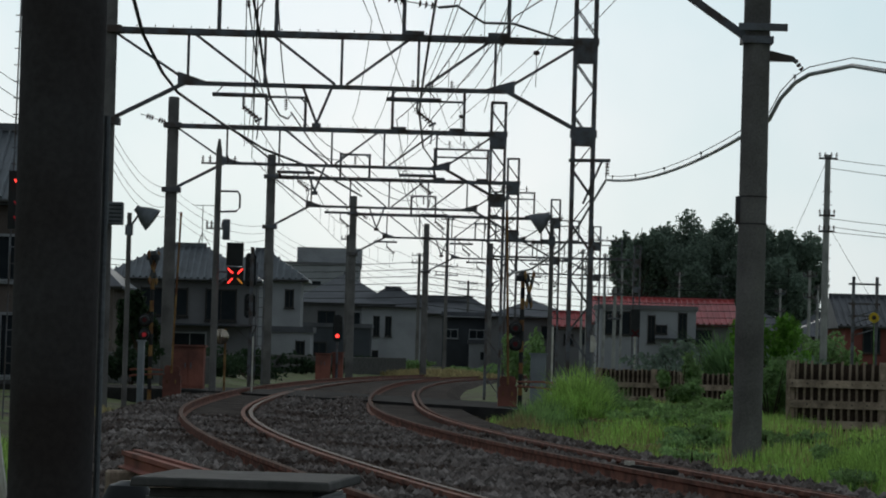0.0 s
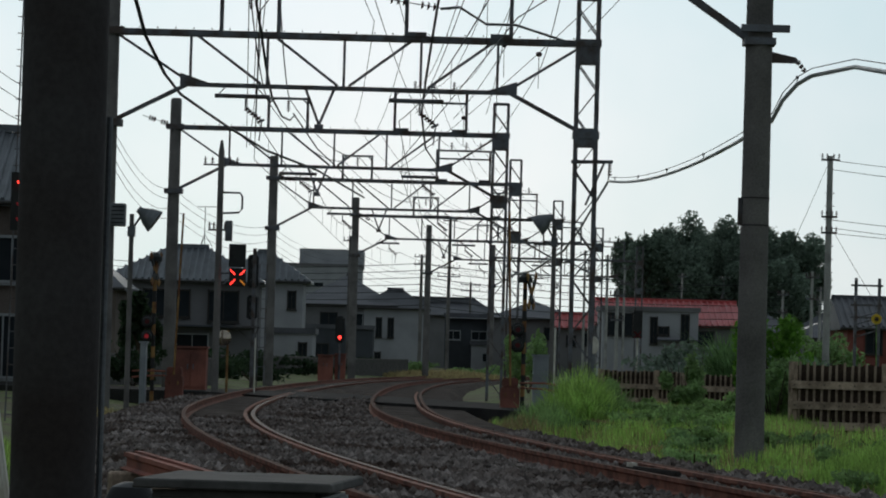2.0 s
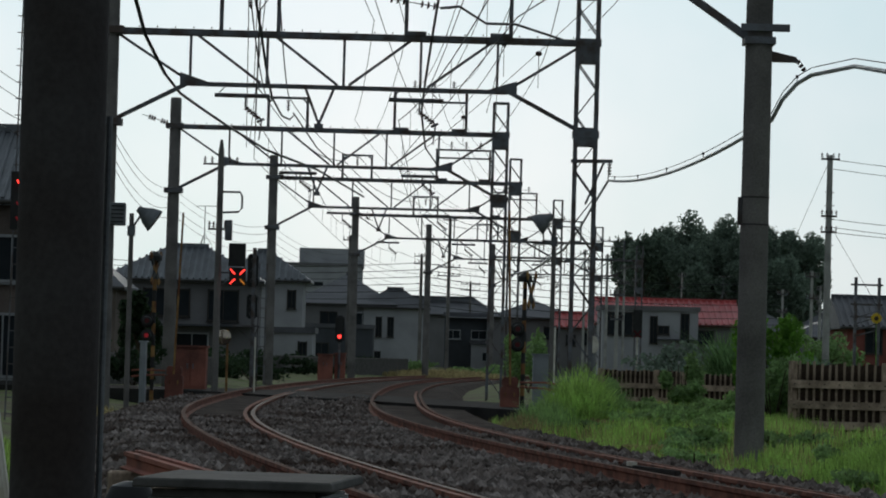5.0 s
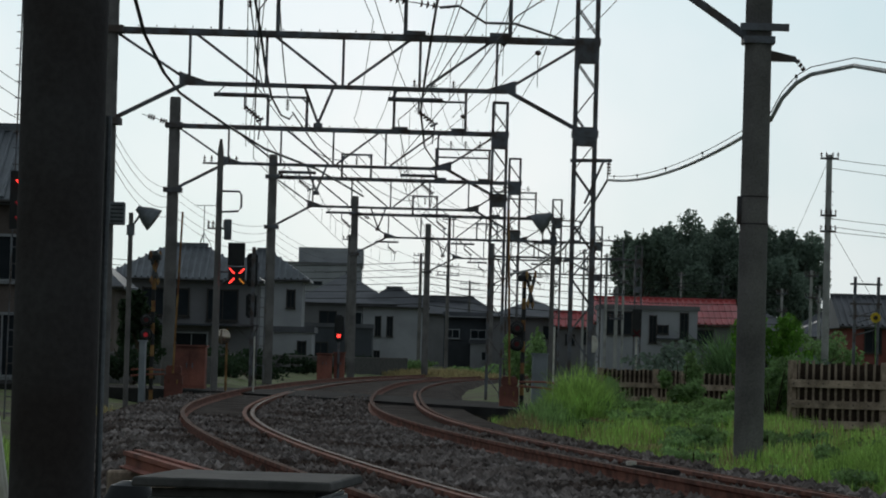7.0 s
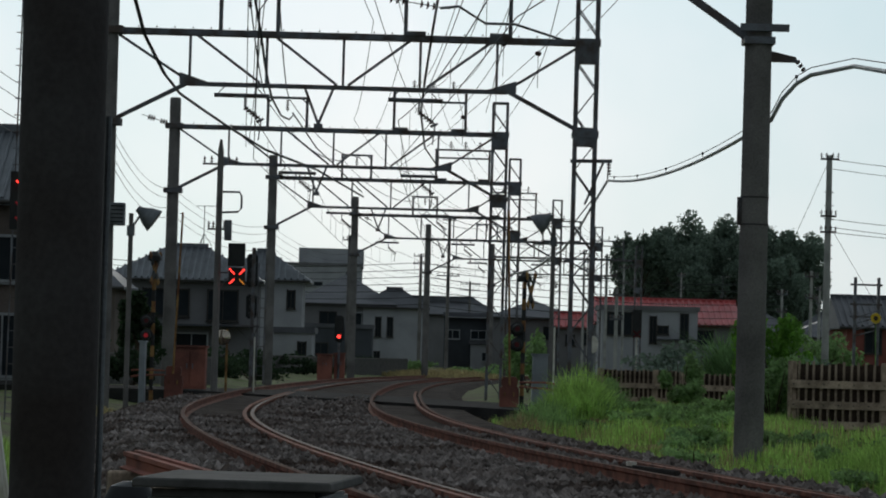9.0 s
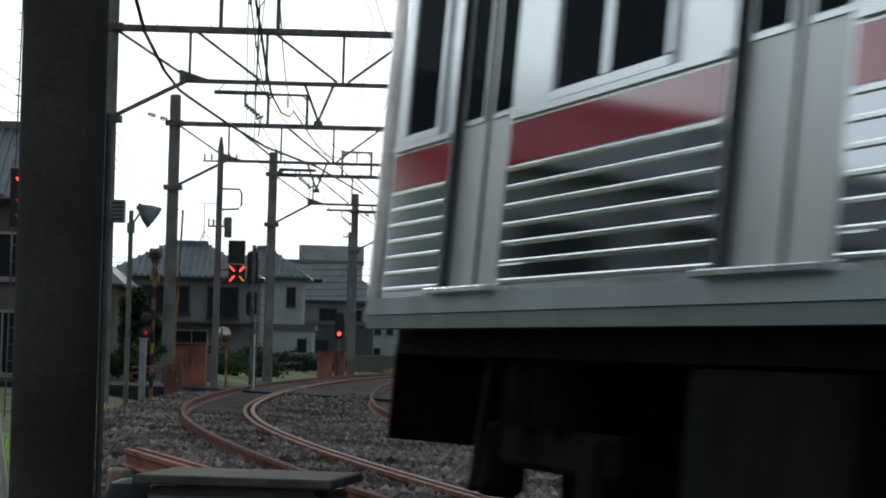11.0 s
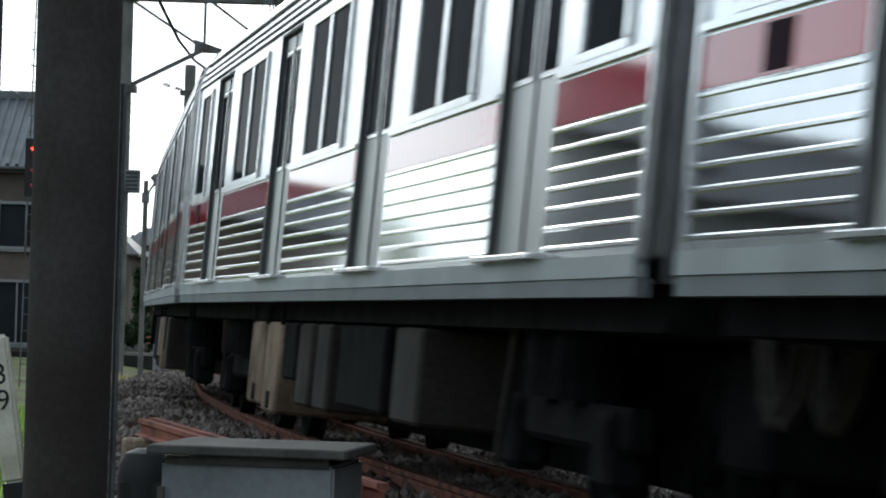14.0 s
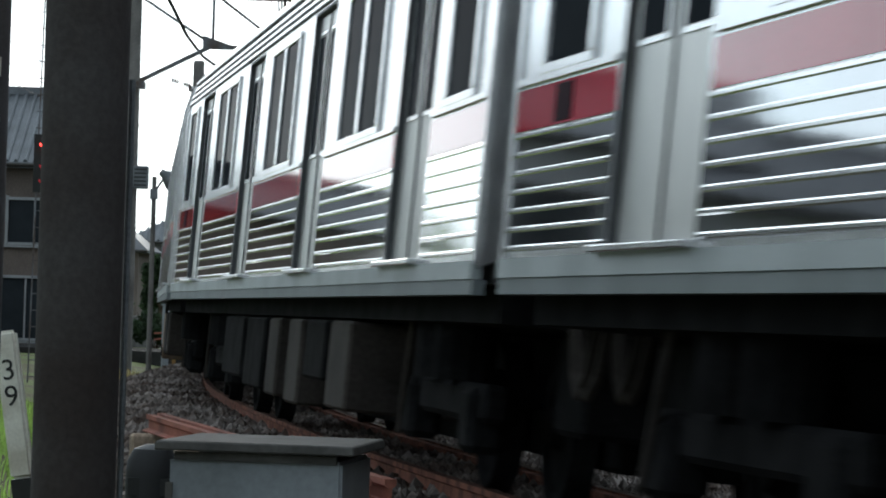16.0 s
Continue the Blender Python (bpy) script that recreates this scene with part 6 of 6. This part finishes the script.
def train_car(sort):
    """Body, y forward: the front coupling plane is y = 0, the car reaches to y = -20."""
    front = sort == "lead"
    car = thing("train_car", "stainless steel commuter train car with a crimson waist band", "train car", group="cars of the passing train")
    y0, y1 = -0.25, -19.75
    prof = car_profile()
    full = prof + [(-x, z) for x, z in prof[-2::-1]]
    bm = B()
    ends = []
    for y in (y0, y1):
        ends.append([bm.verts.new((x, y, z)) for x, z in full])
    n = len(full)
    for i in range(n - 1):
        f = bm.faces.new((ends[0][i], ends[0][i + 1], ends[1][i + 1], ends[1][i]))
        f.material_index = 1 if 7 <= i <= n - 9 else 0
    bm.faces.new(ends[0])
    bm.faces.new(ends[1][::-1])
    bm.faces.new((ends[0][0], ends[1][0], ends[1][-1], ends[0][-1]))
    body = part("body", bm, (STAIN_STEEL, ROOFMAT), car, smooth=True)
    # sill beam and skirt along both sides
    for sx in (-1, 1):
        bm = B()
        box(bm, 0.06, 19.5, 0.07, (sx * (CAR_W - 0.02), -10, 1.075))
        part("skirt_beam", bm, SKIRT, body, "dark grey skirt beam")
        bm = B()
        box(bm, 0.05, 19.5, 0.085, (sx * (CAR_W - 0.005), -10, 1.155))
        part("sill", bm, SILL, body, "grey sill beam")
    bays = [(-0.30, -DOORS[0] + 0.68)] + [(-DOORS[k] - 0.68, -DOORS[k + 1] + 0.68) for k in range(3)] + [(-DOORS[3] - 0.68, -19.7)]
    if front:
        bays[0] = (-0.62, bays[0][1])
    for sx in (-1, 1):
        for a, b in bays:
            mid, ln = (a + b) / 2, abs(b - a)
            bm = B()
            box(bm, 0.088, ln + 0.06, 1.832, (sx * (CAR_W - 0.044), mid, 2.116))
            part("side_panel", bm, STAIN_STEEL, body)
            # corrugated lower side: pressed ribs
            bm = B()
            for k in range(7):
                z = 1.243 + 0.083 * k
                vs = [bm.verts.new((sx * (CAR_W + d), y, z + h)) for y in (a - 0.02, b + 0.02) for d, h in ((0.0, -0.017), (0.008, -0.006), (0.008, 0.006), (0.0, 0.017))]
                for i in range(3):
                    bm.faces.new((vs[i], vs[i + 1], vs[5 + i], vs[4 + i]))
            rib = part("pressed_ribs", bm, RIBBED, body)
            bm = B()
            box(bm, 0.005, ln + 0.04, 0.53, (sx * (CAR_W + 0.0005), mid, 1.492))
            part("lower_panel", bm, LOWER, body, "mirror-smooth lower panel, darkened for dark reflections")
            bm = B()
            box(bm, 0.006, ln - 0.03, 0.185, (sx * (CAR_W + 0.001), mid, 1.853))
            wb = part("waist_band", bm, RED_BAND, body, "crimson waist band")
            if (a, b) == bays[2 if front else 0]:
                bm = B()
                box(bm, 0.006, 0.3, 0.16, (sx * (CAR_W + 0.006), mid, 1.853))
                part("number_plate", bm, PLAQUE, wb, "dark number plaque")
            bm = B()
            box(bm, 0.02, ln - 0.02, 0.028, (sx * (CAR_W + 0.008), mid, 1.976))
            part("belt_rail", bm, STAIN_STEEL, body)
            # windows
            if ln > 3:
                panes = [(mid + 0.47, 0.80), (mid - 0.47, 0.80)]
            elif ln > 1.2:
                panes = [(mid, min(0.72, ln - 0.7))]
            else:
                panes = []
            if panes:
                w = sum(p[1] for p in panes) + 0.16 * len(panes)
                bm = B()
                zc, hh = 2.483, 0.90
                box(bm, 0.03, w + 0.08, 0.05, (sx * (CAR_W + 0.004), mid, zc - hh / 2 - 0.02))
                box(bm, 0.03, w + 0.08, 0.05, (sx * (CAR_W + 0.004), mid, zc + hh / 2 + 0.02))
                edges = [mid + w / 2, mid - w / 2] + ([mid] if len(panes) == 2 else [])
                for e in edges:
                    box(bm, 0.03, 0.085 if e != mid else 0.13, hh, (sx * (CAR_W + 0.004), e, zc))
                bevel(bm, 0.006, 1)
                win = part("window", bm, STAIN_STEEL, body, "steel-framed side window")
                for py, pw in panes:
                    bm = B()
                    box(bm, 0.012, pw + 0.02, hh, (sx * (CAR_W - 0.001), py, zc))
                    part("pane", bm, TRAIN_GLASS, win)
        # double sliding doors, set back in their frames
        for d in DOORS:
            # jamb lining whose dark colour stands for the recess's shade
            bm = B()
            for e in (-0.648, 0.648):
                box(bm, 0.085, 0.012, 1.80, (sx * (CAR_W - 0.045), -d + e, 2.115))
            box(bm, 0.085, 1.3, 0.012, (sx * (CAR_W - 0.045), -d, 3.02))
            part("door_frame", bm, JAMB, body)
            for e in (-0.325, 0.325):
                bm = B()
                box(bm, 0.02, 0.64, 1.80, (sx * (CAR_W - 0.05), -d + e, 2.11))
                bevel(bm, 0.006, 1)
                leaf = part("door", bm, STEEL_DOOR, body, "satin steel sliding door leaf")
                bm = B()
                box(bm, 0.014, 0.40, 0.82, (sx * (CAR_W - 0.044), -d + e, 2.45))
                part("pane", bm, TRAIN_GLASS, leaf)
                bm = B()
                for q in (-0.215, 0.215):
                    box(bm, 0.014, 0.022, 0.87, (sx * (CAR_W - 0.038), -d + e + q, 2.45))
                for q in (-0.43, 0.43):
                    box(bm, 0.014, 0.45, 0.022, (sx * (CAR_W - 0.038), -d + e, 2.45 + q))
                part("pane_trim", bm, STAIN_STEEL, leaf)
            bm = B()
            box(bm, 0.02, 0.016, 1.78, (sx * (CAR_W - 0.042), -d, 2.11))
            part("door_seal", bm, RUBBER, body)
            bm = B()
            box(bm, 0.11, 1.42, 0.03, (sx * (CAR_W + 0.012), -d, 1.212))
            bevel(bm, 0.006, 1)
            part("door_step", bm, STAIN_STEEL, body, "bright door step plate")
        # eaves mouldings above the windows
        for z, x in ((3.075, CAR_W), (3.145, CAR_W - 0.017), (3.215, CAR_W - 0.035), (3.30, CAR_W - 0.05)):
            bm = B()
            box(bm, 0.022, 19.4, 0.022, (sx * x, -10, z))
            part("roof_moulding", bm, STAIN_STEEL, body)
            bm = B()
            box(bm, 0.016, 19.4, 0.014, (sx * (x + 0.004), -10, z - 0.02))
            part("roof_groove", bm, RUBBER, body)
    # roof units
    for yc, ln in ((-3.6, 2.6), (-8.0, 2.6), (-12.4, 2.6), (-16.6, 2.6)):
        bm = B()
        box(bm, 1.5, ln, 0.34, (0, yc, 3.86))
        bevel(bm, 0.08, 2)
        part("roof_unit", bm, ROOFMAT, body)
    # corner posts and end gangway
    for sx in (-1, 1):
        for y in (y0 - 0.02, y1 + 0.02):
            bm = B()
            box(bm, 0.06, 0.10, 1.92, (sx * (CAR_W - 0.015), y, 2.12))
            bevel(bm, 0.02, 2)
            part("corner_post", bm, STAIN_STEEL, body)
    bm = B()
    box(bm, 1.0, 0.30, 2.0, (0, y1 - 0.12, 2.2))
    if not front:
        box(bm, 1.0, 0.30, 2.0, (0, y0 + 0.12, 2.2))
    part("gangway", bm, RUBBER, car, "black folding gangway")
    if front:
        bm = B()
        box(bm, 2.3, 0.03, 0.95, (0, y0 + 0.01, 2.55))
        part("windscreen", bm, TRAIN_GLASS, body)
        bm = B()
        box(bm, 2.5, 0.05, 0.5, (0, y0 - 0.1, 0.72))
        part("front_skirt", bm, UNDER, car)
        for sx in (-1, 1):
            bm = B()
            bar(bm, (sx * 0.95, y0 - 0.02, 1.55), (sx * 0.95, y0 + 0.04, 1.55), 0.2, seg=12)
            part("headlamp", bm, PORCELAIN, body)
            bm = B()
            bar(bm, (sx * 1.34, y0 + 0.02, 1.2), (sx * 1.34, y0 + 0.05, 2.6), 0.03, seg=6)
            part("grab_rail", bm, STAIN_STEEL, body)
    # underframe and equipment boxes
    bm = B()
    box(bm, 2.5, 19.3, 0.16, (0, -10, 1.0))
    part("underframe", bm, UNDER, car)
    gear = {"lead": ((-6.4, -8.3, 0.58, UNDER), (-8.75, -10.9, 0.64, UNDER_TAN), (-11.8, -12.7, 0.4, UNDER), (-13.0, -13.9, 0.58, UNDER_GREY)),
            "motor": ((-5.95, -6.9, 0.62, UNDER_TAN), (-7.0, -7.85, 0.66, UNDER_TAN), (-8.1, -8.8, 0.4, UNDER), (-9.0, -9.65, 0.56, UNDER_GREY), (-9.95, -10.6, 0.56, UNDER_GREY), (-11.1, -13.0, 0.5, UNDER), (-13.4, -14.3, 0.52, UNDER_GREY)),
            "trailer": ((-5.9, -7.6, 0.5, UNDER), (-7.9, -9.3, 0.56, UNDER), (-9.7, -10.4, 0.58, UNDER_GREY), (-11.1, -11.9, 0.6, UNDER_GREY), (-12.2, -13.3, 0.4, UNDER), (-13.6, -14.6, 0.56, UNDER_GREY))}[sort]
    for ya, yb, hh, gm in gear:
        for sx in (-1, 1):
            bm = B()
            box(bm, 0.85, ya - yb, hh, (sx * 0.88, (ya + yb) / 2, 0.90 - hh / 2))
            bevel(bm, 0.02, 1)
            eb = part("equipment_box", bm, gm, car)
            if gm is UNDER_TAN:
                n = 3 if ya - yb > 2 else 1
                for k in range(n):
                    bm = B()
                    box(bm, 0.012, 0.16, 0.12, (sx * 1.308, ya + (yb - ya) * (k + 0.5) / n, 0.99 - hh))
                    part("vent_slot", bm, UNDER, eb)
                for e in (0.03, 0.97):
                    bm = B()
                    box(bm, 0.03, 0.05, 0.14, (sx * 1.29, ya + (yb - ya) * e, 0.95))
                    part("hanger", bm, UNDER, eb)
    # added dark block that closes the bright view through beneath the car
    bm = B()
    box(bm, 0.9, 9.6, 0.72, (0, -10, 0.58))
    part("centre_blocker", bm, UNDER, car)
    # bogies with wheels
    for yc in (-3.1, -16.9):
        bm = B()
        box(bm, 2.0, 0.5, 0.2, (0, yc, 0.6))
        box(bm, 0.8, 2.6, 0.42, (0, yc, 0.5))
        bog = part("bogie", bm, UNDER, car, "grimy bogie blackened for shade")
        # added blocks that keep light from showing through round the bogie
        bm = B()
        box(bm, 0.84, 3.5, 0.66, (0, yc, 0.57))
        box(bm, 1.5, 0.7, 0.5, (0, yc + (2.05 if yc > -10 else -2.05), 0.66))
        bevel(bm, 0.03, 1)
        part("bogie_blocker", bm, UNDER, bog)
        for sx in (-1, 1):
            bm = B()
            box(bm, 0.14, 2.7, 0.2, (sx * 0.98, yc, 0.52))
            bevel(bm, 0.03, 1)
            part("side_frame", bm, UNDER, bog)
            for e in (-1.05, 1.05):
                bm = B()
                box(bm, 0.2, 0.34, 0.34, (sx * 1.0, yc + e, 0.43))
                bevel(bm, 0.04, 1)
                part("axle_box", bm, UNDER, bog)
            for e in (-0.3, 0.3):
                bm = B()
                bar(bm, (sx * 1.0, yc + e, 0.62), (sx * 1.0, yc + e, 0.98), 0.36, seg=12)
                part("air_spring", bm, UNDER, bog)
            bm = B()
            bar(bm, (sx * 1.12, yc + 0.9, 0.95), (sx * 1.1, yc + 1.2, 0.28), 0.05, seg=6)
            part("damper", bm, UNDER_GREY, bog)
        for e in (-1.05, 1.05):
            for sx in (-1, 1):
                bm = B()
                M = Matrix.Translation((sx * 0.545, yc + e, 0.43)) @ Matrix.Rotation(math.pi / 2 * sx, 4, "Y")
                lathe(bm, [(0.10, -0.1), (0.45, -0.09), (0.45, -0.06), (0.43, -0.055), (0.425, 0.05), (0.36, 0.052), (0.34, 0.02), (0.12, 0.03), (0.1, 0.1)], 20, M)
                part("wheel", bm, UNDER, bog, smooth=True)
    # hoses and couplings at the ends
    for y in (-0.05, -19.95):
        bm = B()
        bar(bm, (0, y - 0.3, 0.84), (0, y + 0.3, 0.84), 0.22, seg=10)
        cp = part("coupling", bm, UNDER, car)
        for x in (-0.9, -0.7, 0.7, 0.9):
            bm = B()
            tube(bm, [(x, y - 0.3, 1.0), (x, y - 0.15, 0.72), (x, y, 0.62), (x, y + 0.15, 0.72), (x, y + 0.3, 1.0)], 0.05)
            part("hose", bm, UNDER_GREY, cp)
    return car


TRAILER = train_car("trailer")
CARS = [train_car("lead"), train_car("motor"), TRAILER] + [copy_thing(TRAILER, Matrix()) for _ in range(2)]


# ---------------------------------------------------------------- what moves
def train_front(t):
    u = t - 12
    return -10.866 + 11.131 * u + 0.1715 * u * u / 2


def car_pose(front):
    a, _ = course(front - 3.1)
    b, _ = course(front - 16.9)
    d = (a - b).normalized()
    yaw = math.atan2(-d.x, d.y)
    nose = a + d * 3.1
    return Matrix.Translation((nose.x, nose.y, -CANT / 2)) @ Matrix.Rotation(yaw, 4, "Z") @ Matrix.Rotation(TILT, 4, "Y")


def motions():
    times = [0.5 * k for k in range(21)] + [10.25 + 0.25 * k for k in range(24)]
    for i, car in enumerate(CARS):
        walk(car, [(t, car_pose(train_front(t) - 20 * i)) for t in times])


motions()
